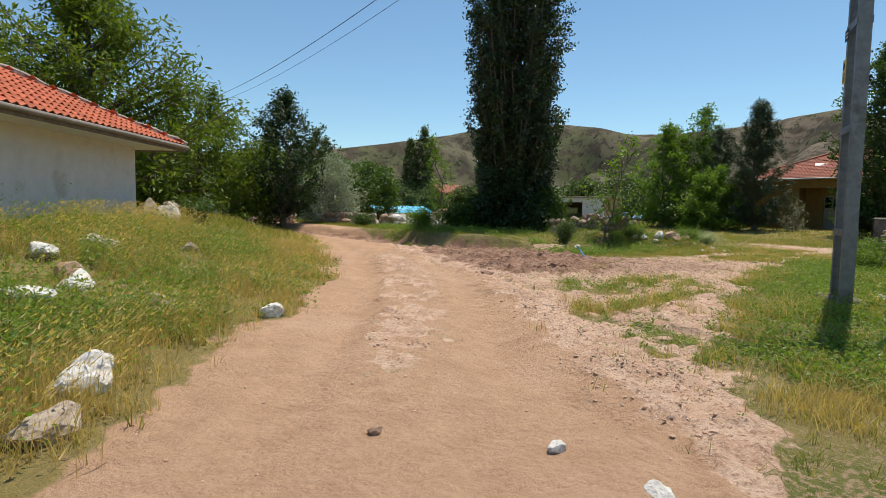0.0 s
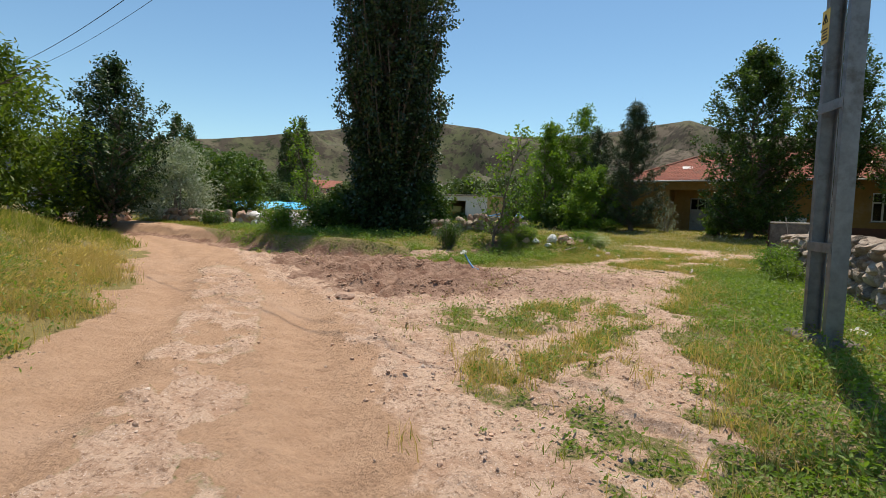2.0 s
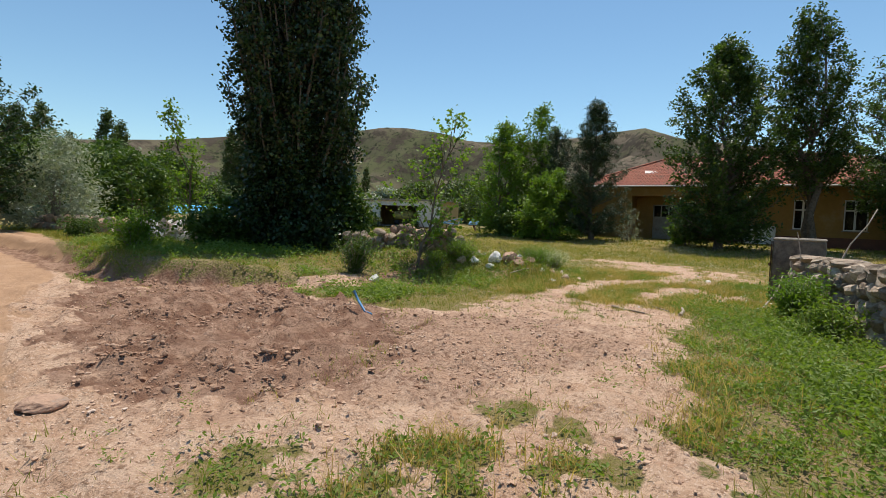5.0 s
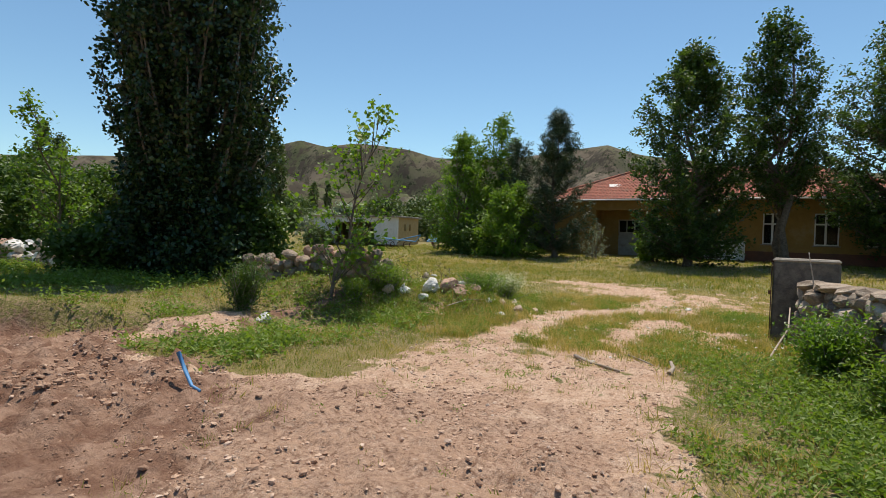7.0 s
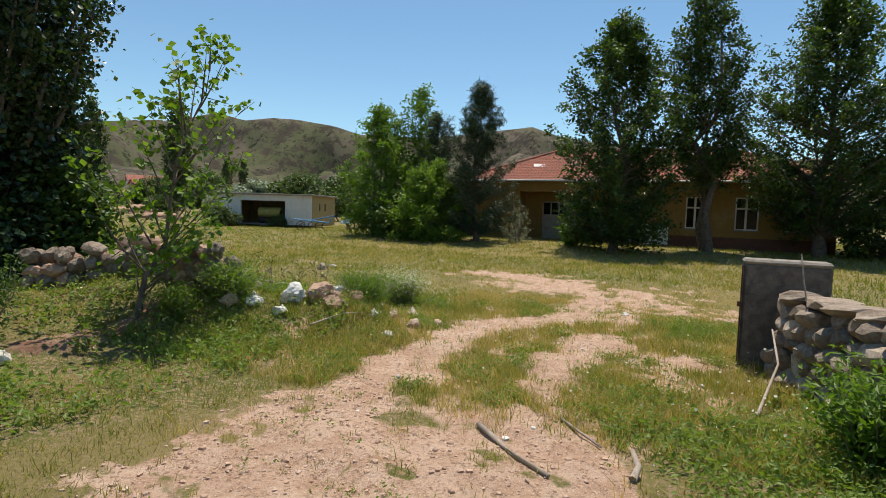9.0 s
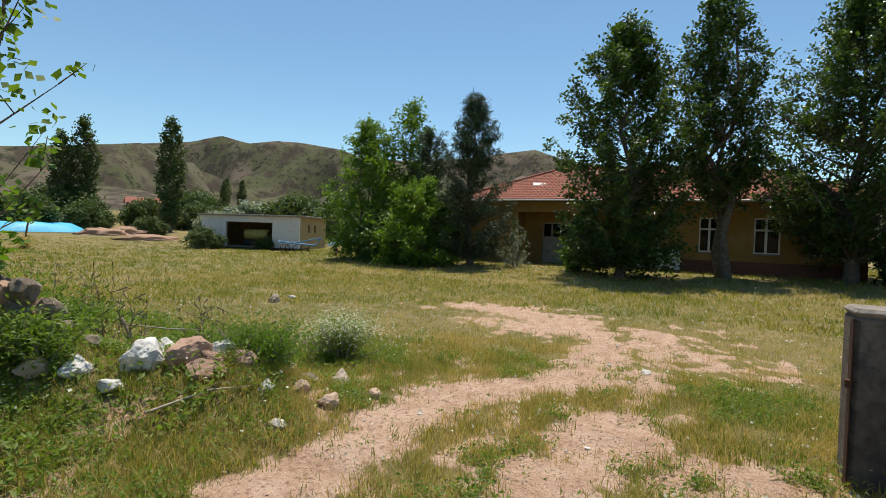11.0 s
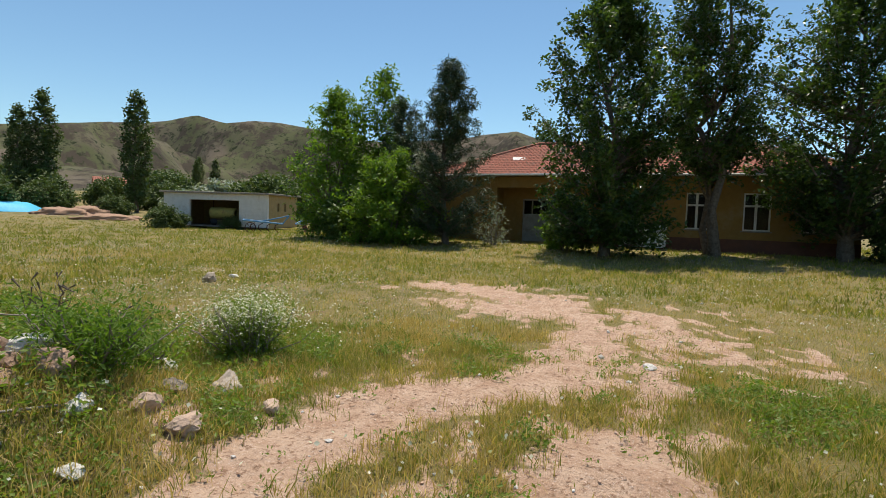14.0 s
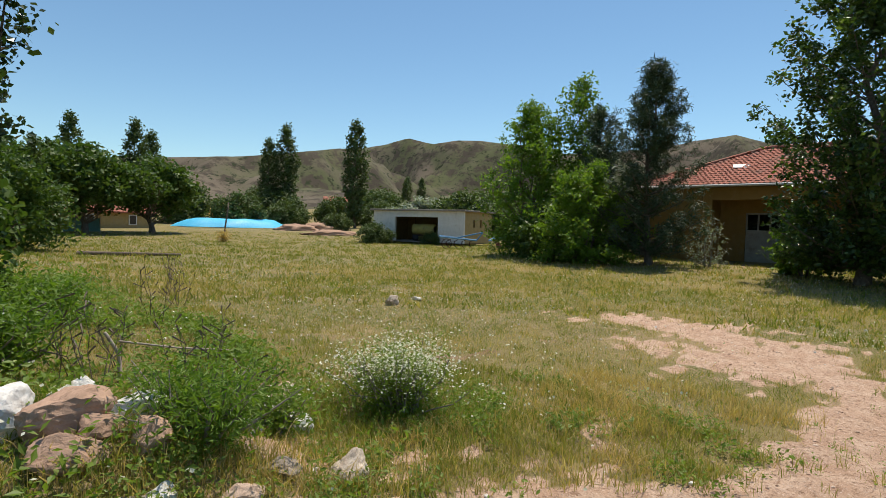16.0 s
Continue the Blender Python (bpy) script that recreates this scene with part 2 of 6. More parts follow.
def boxes(items, bevel=0.008):
    """A bmesh of bevelled boxes: (cx, cy, cz, sx, sy, sz[, rx, ry, rz])."""
    bm = bmesh.new()
    for it in items:
        r = bmesh.ops.create_cube(bm, size=1.0)
        m = pose(*it[:3], *(it[6:9] if len(it) > 6 else (0, 0, 0))) @ Matrix.Diagonal((*it[3:6], 1))
        bmesh.ops.transform(bm, matrix=m, verts=r["verts"])
    if bevel:
        bmesh.ops.bevel(bm, geom=list(bm.edges), offset=bevel, segments=1, affect="EDGES", clamp_overlap=True)
    return bm


def tube(points, radii, sides=6, cap=True):
    """Arrays of a tapered tube along points."""
    P = [Vector(p) for p in points]
    V, F = [], []
    for i, p in enumerate(P):
        d = (P[min(i + 1, len(P) - 1)] - P[max(i - 1, 0)]).normalized()
        a = d.orthogonal().normalized()
        b = d.cross(a)
        for k in range(sides):
            w = 2 * math.pi * k / sides
            V.append(p + (a * math.cos(w) + b * math.sin(w)) * radii[i])
    for i in range(len(P) - 1):
        for k in range(sides):
            k2 = (k + 1) % sides
            F.append((i * sides + k, i * sides + k2, (i + 1) * sides + k2, (i + 1) * sides + k))
    if cap:
        for i0 in (0, (len(P) - 1) * sides):
            for k in range(1, sides - 1, 2):
                F.append((i0, i0 + k, i0 + (k + 1) % sides, i0 + (k + 2) % sides if k + 2 < sides else i0))
        F = [f if len(set(f)) == 4 else f for f in F if len(set(f)) == 4]
    return np.array([tuple(v) for v in V]), np.array(F)


def joined(parts):
    V, F, n = [], [], 0
    for v, f in parts:
        V.append(v)
        F.append(f + n)
        n += len(v)
    return np.vstack(V), np.vstack(F)


def thing(name, loc, label, category, rz=0.0, group="", kind=""):
    ob = new(name)
    ob.matrix_basis = pose(*loc, 0, 0, rz)
    return tagged(ob, label, category, group, kind)


def part(name, me, parent, label="", at=None):
    ob = new(name, me)
    ob.parent = parent
    if at is not None:
        ob.matrix_basis = at
    return tagged(ob, label)


# ---------------------------------------------------------------- materials
def nodes_of(name):
    m = bpy.data.materials.new(name)
    m.use_nodes = True
    nt = m.node_tree
    return m, nt, nt.nodes, nt.links, nt.nodes["Principled BSDF"]


def mixer(nt, fac, a, b, kind="MIX"):
    n = nt.nodes.new("ShaderNodeMix")
    n.data_type, n.blend_type = "RGBA", kind
    for sock, v in ((n.inputs["Factor"], fac), (n.inputs["A"], a), (n.inputs["B"], b)):
        if isinstance(v, bpy.types.NodeSocket):
            nt.links.new(v, sock)
        elif isinstance(v, (int, float)):
            sock.default_value = v
        else:
            sock.default_value = (*v, 1)
    return n.outputs["Result"]


def ramped(nt, value, lo, hi):
    n = nt.nodes.new("ShaderNodeMapRange")
    n.interpolation_type = "SMOOTHSTEP"
    nt.links.new(value, n.inputs["Value"])
    n.inputs["From Min"].default_value, n.inputs["From Max"].default_value = lo, hi
    return n.outputs["Result"]


def noisy(nt, vec, scale, detail=4, rough=0.6):
    n = nt.nodes.new("ShaderNodeTexNoise")
    n.inputs["Scale"].default_value, n.inputs["Detail"].default_value, n.inputs["Roughness"].default_value = scale, detail, rough
    nt.links.new(vec, n.inputs["Vector"])
    return n.outputs["Fac"]


def bumped(nt, bsdf, h, strength, dist):
    b = nt.nodes.new("ShaderNodeBump")
    b.inputs["Strength"].default_value, b.inputs["Distance"].default_value = strength, dist
    nt.links.new(h, b.inputs["Height"])
    nt.links.new(b.outputs[0], bsdf.inputs["Normal"])


def surface(name, c1, c2, scale=6.0, rough=0.85, bump=0.3, dist=0.01, stain=None, stain_scale=0.8, vary=0.0, metal=0.0, spec=0.3):
    """A weathered surface: fine grain between two colours, larger stains, and fine relief."""
    m, nt, n, l, b = nodes_of(name)
    co = n.new("ShaderNodeTexCoord").outputs["Object"]
    f = noisy(nt, co, scale, 6, 0.65)
    col = mixer(nt, ramped(nt, f, 0.3, 0.7), c1, c2)
    if stain:
        col = mixer(nt, ramped(nt, noisy(nt, co, stain_scale, 5, 0.7), 0.52, 0.72), col, stain)
    if vary:
        info = n.new("ShaderNodeObjectInfo").outputs["Random"]
        hs = n.new("ShaderNodeHueSaturation")
        l.new(ramped(nt, info, 0, 1), hs.inputs["Value"])
        mr = n.new("ShaderNodeMapRange")
        l.new(info, mr.inputs["Value"])
        mr.inputs["To Min"].default_value, mr.inputs["To Max"].default_value = 1 - vary, 1 + vary
        l.new(mr.outputs[0], hs.inputs["Value"])
        l.new(col, hs.inputs["Color"])
        col = hs.outputs[0]
    l.new(col, b.inputs["Base Color"])
    b.inputs["Roughness"].default_value, b.inputs["Metallic"].default_value = rough, metal
    b.inputs["Specular IOR Level"].default_value = spec
    if bump:
        bumped(nt, b, noisy(nt, co, scale * 3, 6, 0.7), bump, dist)
    return m


def leafy(name, c1, c2, c3, rough=0.5, glow=0.35, spec=0.35, gap=0.85, patch=None):
    """Leaves: each island its own tint, light passes through."""
    m, nt, n, l, b = nodes_of(name)
    isl = n.new("ShaderNodeNewGeometry").outputs["Random Per Island"]
    pos = n.new("ShaderNodeTexCoord").outputs["Object"]
    col = mixer(nt, isl, c1, c2)
    col = mixer(nt, ramped(nt, isl, gap, gap + 0.05), col, c3)
    col = mixer(nt, ramped(nt, noisy(nt, pos, 0.7, 2), 0.35, 0.7), col, mixer(nt, 0.35, col, c2))
    if patch:
        spot = ramped(nt, noisy(nt, pos, 0.33, 6, 0.7), 0.46, 0.66)
        half = n.new("ShaderNodeMath")
        half.operation = "MULTIPLY"
        l.new(spot, half.inputs[0])
        half.inputs[1].default_value = 0.75
        col = mixer(nt, half.outputs[0], col, patch)
    l.new(col, b.inputs["Base Color"])
    b.inputs["Roughness"].default_value = rough
    b.inputs["Specular IOR Level"].default_value = spec
    t = n.new("ShaderNodeBsdfTranslucent")
    l.new(mixer(nt, 1.0, col, (1.25, 1.35, 0.6), "MULTIPLY"), t.inputs["Color"])
    mix = n.new("ShaderNodeMixShader")
    mix.inputs[0].default_value = glow
    l.new(b.outputs[0], mix.inputs[1])
    l.new(t.outputs[0], mix.inputs[2])
    l.new(mix.outputs[0], n["Material Output"].inputs["Surface"])
    return m


def ground_material():
    m, nt, n, l, b = nodes_of("earth_and_turf")
    pos = n.new("ShaderNodeNewGeometry").outputs["Position"]

    def attr(name):
        a = n.new("ShaderNodeAttribute")
        a.attribute_name = name
        return a.outputs["Fac"]

    fine, mid, big = noisy(nt, pos, 22, 6, 0.7), noisy(nt, pos, 3.5, 5, 0.65), noisy(nt, pos, 0.5, 4)
    peb = n.new("ShaderNodeTexVoronoi")
    peb.inputs["Scale"].default_value = 16
    l.new(pos, peb.inputs["Vector"])
    turf = mixer(nt, ramped(nt, mid, 0.3, 0.7), (0.100, 0.125, 0.030), (0.17, 0.165, 0.052))
    turf = mixer(nt, ramped(nt, noisy(nt, pos, 0.33, 6, 0.7), 0.46, 0.66), turf, (0.30, 0.235, 0.105))
    turf = mixer(nt, ramped(nt, fine, 0.47, 0.60), turf, (0.36, 0.250, 0.160))
    dryt = mixer(nt, ramped(nt, fine, 0.3, 0.7), (0.28, 0.21, 0.085), (0.20, 0.175, 0.06))
    col = mixer(nt, attr("dry"), turf, dryt)
    sand = mixer(nt, ramped(nt, mid, 0.3, 0.75), (0.42, 0.260, 0.160), (0.505, 0.326, 0.208))
    sand = mixer(nt, ramped(nt, fine, 0.54, 0.80), sand, (0.38, 0.232, 0.148))
    sand = mixer(nt, ramped(nt, noisy(nt, pos, 75, 3, 0.7), 0.60, 0.70), sand, (0.56, 0.40, 0.29))
    sand = mixer(nt, ramped(nt, big, 0.5, 0.7), sand, (0.50, 0.33, 0.22))
    pale = mixer(nt, ramped(nt, mid, 0.35, 0.65), (0.60, 0.425, 0.308), (0.48, 0.308, 0.206))
    pale = mixer(nt, ramped(nt, fine, 0.52, 0.62), pale, (0.31, 0.19, 0.122))
    pale = mixer(nt, ramped(nt, noisy(nt, pos, 60, 3, 0.7), 0.56, 0.68), pale, (0.68, 0.54, 0.44))
    mud = mixer(nt, ramped(nt, mid, 0.35, 0.7), (0.205, 0.112, 0.074), (0.41, 0.270, 0.192))
    mud = mixer(nt, ramped(nt, fine, 0.5, 0.8), mud, (0.165, 0.092, 0.062))

    def edge(name):
        a = n.new("ShaderNodeMath")
        a.operation = "MULTIPLY_ADD"
        l.new(fine, a.inputs[0])
        a.inputs[1].default_value = 0.5
        l.new(attr(name), a.inputs[2])
        return ramped(nt, a.outputs[0], 0.55, 0.85)

    col = mixer(nt, edge("pale"), col, pale)
    col = mixer(nt, edge("sand"), col, sand)
    col = mixer(nt, edge("mud"), col, mud)
    hp = noisy(nt, pos, 0.012, 7, 0.62)
    hq = noisy(nt, pos, 0.06, 6, 0.7)
    hill = mixer(nt, ramped(nt, hp, 0.40, 0.60), (0.086, 0.094, 0.042), (0.140, 0.113, 0.083))
    hill = mixer(nt, ramped(nt, hq, 0.47, 0.58), hill, (0.062, 0.050, 0.036))
    hill = mixer(nt, ramped(nt, noisy(nt, pos, 0.16, 5, 0.75), 0.54, 0.62), hill, (0.026, 0.034, 0.014))
    col = mixer(nt, attr("hill"), col, hill)
    l.new(col, b.inputs["Base Color"])
    b.inputs["Roughness"].default_value = 0.95
    b.inputs["Specular IOR Level"].default_value = 0.15
    h = n.new("ShaderNodeMath")
    h.operation = "MULTIPLY_ADD"
    l.new(peb.outputs["Distance"], h.inputs[0])
    h.inputs[1].default_value = -0.35
    l.new(fine, h.inputs[2])
    h2 = n.new("ShaderNodeMath")
    h2.operation = "MULTIPLY_ADD"
    l.new(noisy(nt, pos, 55, 4, 0.7), h2.inputs[0])
    h2.inputs[1].default_value = 0.22
    l.new(h.outputs[0], h2.inputs[2])
    bumped(nt, b, h2.outputs[0], 0.9, 0.05)
    return m


M_GROUND = ground_material()
M_BARK = surface("bark", (0.10, 0.075, 0.055), (0.20, 0.16, 0.12), 9, 0.95, 0.8, 0.03)
M_BARK_PALE = surface("pale_bark", (0.20, 0.17, 0.14), (0.30, 0.27, 0.22), 8, 0.95, 0.6, 0.02)
M_TWIG = surface("dead_wood", (0.30, 0.24, 0.19), (0.42, 0.36, 0.30), 14, 0.9, 0.5, 0.006)
M_STONE = surface("field_stone", (0.46, 0.39, 0.31), (0.30, 0.235, 0.180), 5, 0.9, 0.6, 0.02, (0.52, 0.45, 0.36), 2.0, 0.3)
M_STONE_RED = surface("red_stone", (0.48, 0.315, 0.225), (0.37, 0.240, 0.170), 5, 0.9, 0.6, 0.02, (0.30, 0.26, 0.22), 2.0, 0.2)
M_WALL_STONE = surface("wall_stone", (0.36, 0.285, 0.215), (0.20, 0.150, 0.112), 5, 0.92, 0.8, 0.03, (0.46, 0.40, 0.32), 2.0, 0.35)
M_BUFF = surface("buff_stone", (0.60, 0.44, 0.33), (0.50, 0.36, 0.27), 5, 0.9, 0.5, 0.02, (0.44, 0.34, 0.27), 2.0, 0.1)
M_WHITE_STONE = surface("white_stone", (0.78, 0.76, 0.72), (0.60, 0.57, 0.52), 6, 0.9, 0.6, 0.02, (0.45, 0.38, 0.30), 2.2, 0.08)
M_PEBBLE = surface("pale_pebble", (0.60, 0.43, 0.32), (0.46, 0.30, 0.205), 9, 0.95, 0.4, 0.01, (0.66, 0.54, 0.45), 2.0)
M_CLOD = surface("clod", (0.30, 0.180, 0.118), (0.44, 0.290, 0.200), 9, 0.95, 0.5, 0.02)
M_CONCRETE = surface("old_concrete", (0.34, 0.30, 0.25), (0.21, 0.185, 0.155), 7, 0.9, 0.6, 0.02, (0.12, 0.10, 0.085), 2.4)
M_PIER = surface("stained_concrete", (0.21, 0.175, 0.14), (0.115, 0.095, 0.08), 9, 0.92, 0.8, 0.03, (0.27, 0.235, 0.19), 3.0)
M_WHITEWASH = surface("whitewash", (0.72, 0.70, 0.66), (0.64, 0.62, 0.57), 3, 0.9, 0.25, 0.01, (0.50, 0.46, 0.38), 0.9)
M_OCHRE = surface("ochre_render", (0.35, 0.205, 0.066), (0.29, 0.170, 0.054), 3, 0.9, 0.25, 0.01, (0.36, 0.25, 0.12), 0.7)
M_PLINTH = surface("plinth_paint", (0.20, 0.085, 0.055), (0.15, 0.07, 0.05), 3, 0.9, 0.3, 0.01)
M_PINK = surface("pink_render", (0.62, 0.30, 0.27), (0.55, 0.26, 0.24), 3, 0.9, 0.25, 0.01)
M_YELLOW_WALL = surface("yellow_render", (0.42, 0.31, 0.14), (0.34, 0.25, 0.11), 3, 0.9, 0.3, 0.01, (0.35, 0.28, 0.17), 0.8)
M_TILE = surface("clay_tile", (0.56, 0.165, 0.085), (0.42, 0.115, 0.060), 4, 0.85, 0.4, 0.01, (0.30, 0.13, 0.09), 1.1, 0.2)
M_TILE_OLD = surface("old_clay_tile", (0.43, 0.165, 0.110), (0.29, 0.112, 0.080), 3, 0.88, 0.5, 0.02, (0.22, 0.135, 0.10), 0.9)
M_MORTAR = surface("ridge_mortar", (0.40, 0.35, 0.30), (0.26, 0.22, 0.18), 7, 0.95, 0.7, 0.03)
M_EAVE = surface("eave_board", (0.24, 0.19, 0.145), (0.15, 0.12, 0.09), 7, 0.85, 0.4, 0.006)
M_GUTTER = surface("gutter_zinc", (0.40, 0.34, 0.27), (0.28, 0.23, 0.18), 5, 0.5, 0.2, 0.004, None, 1, 0, 0.4, 0.5)
M_STEEL = surface("galvanised_steel", (0.24, 0.245, 0.245), (0.17, 0.172, 0.175), 8, 0.5, 0.15, 0.003, (0.12, 0.105, 0.09), 2.0, 0, 0.55, 0.5)
M_RUST = surface("rusty_iron", (0.13, 0.060, 0.035), (0.075, 0.045, 0.035), 12, 0.85, 0.4, 0.005, None, 1, 0, 0.3)
M_BLUE_PAINT = surface("blue_machine_paint", (0.10, 0.26, 0.46), (0.16, 0.33, 0.50), 9, 0.55, 0.15, 0.003, (0.30, 0.26, 0.22), 3.0)
M_MUSTARD = surface("mustard_paint", (0.42, 0.36, 0.10), (0.32, 0.27, 0.08), 5, 0.6, 0.2, 0.004, (0.20, 0.14, 0.07), 2.0)
M_WHITE_PAINT = surface("white_paint", (0.78, 0.77, 0.74), (0.70, 0.69, 0.66), 5, 0.55, 0.1, 0.002)
# Door paint greyed to hold the porch's shade in its colour.
M_DOOR = surface("shaded_door_paint", (0.40, 0.37, 0.33), (0.32, 0.29, 0.26), 4, 0.7, 0.15, 0.003, (0.24, 0.20, 0.16), 1.6)
# Near-black that stands in for the shade of unlit rooms.
M_DARK = surface("painted_room_dark", (0.06, 0.05, 0.045), (0.09, 0.075, 0.06), 3, 0.9, 0.1)
M_TARP = surface("blue_tarpaulin", (0.08, 0.50, 0.80), (0.12, 0.56, 0.82), 4, 0.45, 0.5, 0.05)
M_STRAW = surface("straw_heap", (0.62, 0.43, 0.15), (0.52, 0.35, 0.12), 8, 0.95, 0.8, 0.05)
M_NET = surface("green_net", (0.12, 0.24, 0.20), (0.17, 0.30, 0.25), 14, 0.8, 0.4, 0.02)
M_PIPE = surface("blue_plastic_pipe", (0.10, 0.27, 0.52), (0.13, 0.31, 0.55), 8, 0.4, 0.05, 0.002)
M_BLACK = surface("black_cable", (0.015, 0.015, 0.016), (0.03, 0.03, 0.03), 20, 0.6, 0.0)
M_SIGN_Y = surface("yellow_sign", (0.75, 0.55, 0.10), (0.68, 0.50, 0.12), 8, 0.5, 0.05, 0.001)
M_GLASS, _nt, _n, _l, _b = nodes_of("window_glass")
_b.inputs["Base Color"].default_value = (0.75, 0.80, 0.80, 1)
_b.inputs["Transmission Weight"].default_value, _b.inputs["Roughness"].default_value = 1.0, 0.02
_b.inputs["IOR"].default_value = 1.2

L_POPLAR = leafy("poplar_leaves", (0.020, 0.042, 0.012), (0.040, 0.075, 0.020), (0.10, 0.15, 0.04), 0.32, 0.25, 0.6, 0.92)
L_WILLOW = leafy("willow_leaves", (0.080, 0.130, 0.014), (0.145, 0.200, 0.024), (0.17, 0.22, 0.04), 0.5, 0.4)
L_ASH = leafy("dark_tree_leaves", (0.018, 0.042, 0.014), (0.038, 0.072, 0.022), (0.08, 0.12, 0.04), 0.42, 0.25)
L_SILVER = leafy("silver_leaves", (0.24, 0.28, 0.20), (0.38, 0.42, 0.33), (0.38, 0.40, 0.34), 0.6, 0.2, 0.3, 0.75)
L_GREEN = leafy("orchard_leaves", (0.045, 0.090, 0.015), (0.085, 0.140, 0.024), (0.11, 0.16, 0.04), 0.5, 0.35)
L_LOCUST = leafy("locust_leaves", (0.095, 0.180, 0.018), (0.165, 0.260, 0.030), (0.17, 0.25, 0.05), 0.5, 0.45)
L_PINE = leafy("pine_needles", (0.034, 0.062, 0.026), (0.070, 0.105, 0.045), (0.09, 0.11, 0.05), 0.55, 0.10)
L_ELM = leafy("yard_tree_leaves", (0.030, 0.062, 0.011), (0.066, 0.112, 0.019), (0.13, 0.19, 0.05), 0.36, 0.40, 0.5)
L_FAR = leafy("far_leaves", (0.062, 0.098, 0.028), (0.100, 0.138, 0.042), (0.10, 0.13, 0.05), 0.6, 0.25)
L_WEED = leafy("weed_leaves", (0.130, 0.205, 0.026), (0.200, 0.280, 0.045), (0.22, 0.28, 0.08), 0.5, 0.45)
L_GRASS = leafy("grass_blades", (0.110, 0.160, 0.018), (0.260, 0.270, 0.048), (0.47, 0.35, 0.15), 0.55, 0.5, 0.3, 0.74, (0.36, 0.30, 0.10))
L_DRY = leafy("dry_grass_blades", (0.58, 0.40, 0.17), (0.42, 0.31, 0.12), (0.68, 0.52, 0.28), 0.6, 0.45, 0.3, 0.80)
L_FLOWER = leafy("white_blossom", (0.48, 0.48, 0.38), (0.66, 0.66, 0.56), (0.78, 0.78, 0.7), 0.6, 0.3)

# ---------------------------------------------------------------- the ground, one sheet to the horizon
def spread(lo, hi, step, reach_lo, reach_hi, grow_lo, grow_hi, cap):
    a = list(np.arange(lo, hi, step))
    d, v = step, a[-1]
    while v < reach_hi:
        d = min(d * grow_hi, cap) if v < 950 else d * 1.25
        v += d
        a.append(v)
    d, v, b = step, a[0], []
    while v > -reach_lo:
        d = d * grow_lo
        v -= d
        b.append(v)
    return np.array(b[::-1] + a)


gx = spread(-2.0, 22.0, 0.065, 3000, 3200, 1.12, 1.055, 9.0)
gy = spread(-1.0, 15.0, 0.065, 3000, 3200, 1.12, 1.055, 9.0)
GX, GY = np.meshgrid(gx, gy)
GZ = height(GX.ravel(), GY.ravel())
nx, ny = len(gx), len(gy)
I = np.arange(nx * ny).reshape(ny, nx)
quads = np.stack([I[:-1, :-1], I[:-1, 1:], I[1:, 1:], I[1:, :-1]], -1).reshape(-1, 4)
ground_mesh = mesh_of("ground", np.stack([GX.ravel(), GY.ravel(), GZ], 1), quads, M_GROUND, True)
sa, pa, mu, dr = masks(GX.ravel(), GY.ravel())
for nm, val in (("sand", sa), ("pale", pa), ("mud", mu), ("dry", dr), ("hill", smooth(150, 260, np.hypot(GX.ravel(), GY.ravel())))):
    ground_mesh.attributes.new(nm, "FLOAT", "POINT").data.foreach_set("value", np.asarray(val, np.float32))
tagged(new("ground", ground_mesh), "pinkish dirt road, churned mud and rough grass below hills", "ground", kind="structure")

# ---------------------------------------------------------------- roofs
def tile_arrays(w=0.22, l=0.38):
    """One clay tile: an arched pan with a lip, lying on its slope (x across, y up, z out)."""
    xs = np.linspace(-w / 2, w / 2, 6)
    zs = np.array([0.035, 0.012, 0.0, 0.022, 0.050, 0.040])
    V = [(x, y, z + lift - drop) for drop in (0, 0.014) for y, lift in ((0, 0.035), (l, 0.0)) for x, z in zip(xs, zs)]
    F = [(i, i + 1, i + 7, i + 6) for i in range(5)] + [(12 + i, 12 + i + 1, i + 1, i) for i in range(5)]
    return np.array(V), np.array(F)


def slope_frame(o, u, v):
    u, v = Vector(u).normalized(), Vector(v).normalized()
    w = u.cross(v)
    return Matrix(((u.x, v.x, w.x, o[0]), (u.y, v.y, w.y, o[1]), (u.z, v.z, w.z, o[2]), (0, 0, 0, 1)))


def tiles_on(lo, hi, length, w=0.22, row=0.33):
    """Places (u, v) of tiles on a slope whose edges run lo(v)..hi(v)."""
    out = []
    for j in range(int(length / row)):
        v = j * row
        u = lo(v) + w / 2
        while u < hi(v) - w * 0.3:
            out.append((u, v))
            u += w
    return out


def tile_sheet(places, frame_m, w=0.22, l=0.38, seed=1):
    V0, F0 = tile_arrays(w, l)
    r = np.random.default_rng(seed)
    m = np.array(frame_m)
    P = np.array(places)
    n = len(P)
    L = V0[None] + np.concatenate([P, np.zeros((n, 1))], 1)[:, None] + np.concatenate([r.normal(0, 0.006, (n, 1, 2)), np.abs(r.normal(0, 0.006, (n, 1, 1)))], 2)
    W = L.reshape(-1, 3) @ m[:3, :3].T + m[:3, 3]
    F = (F0[None] + (np.arange(n) * len(V0))[:, None, None]).reshape(-1, 4)
    return W, F


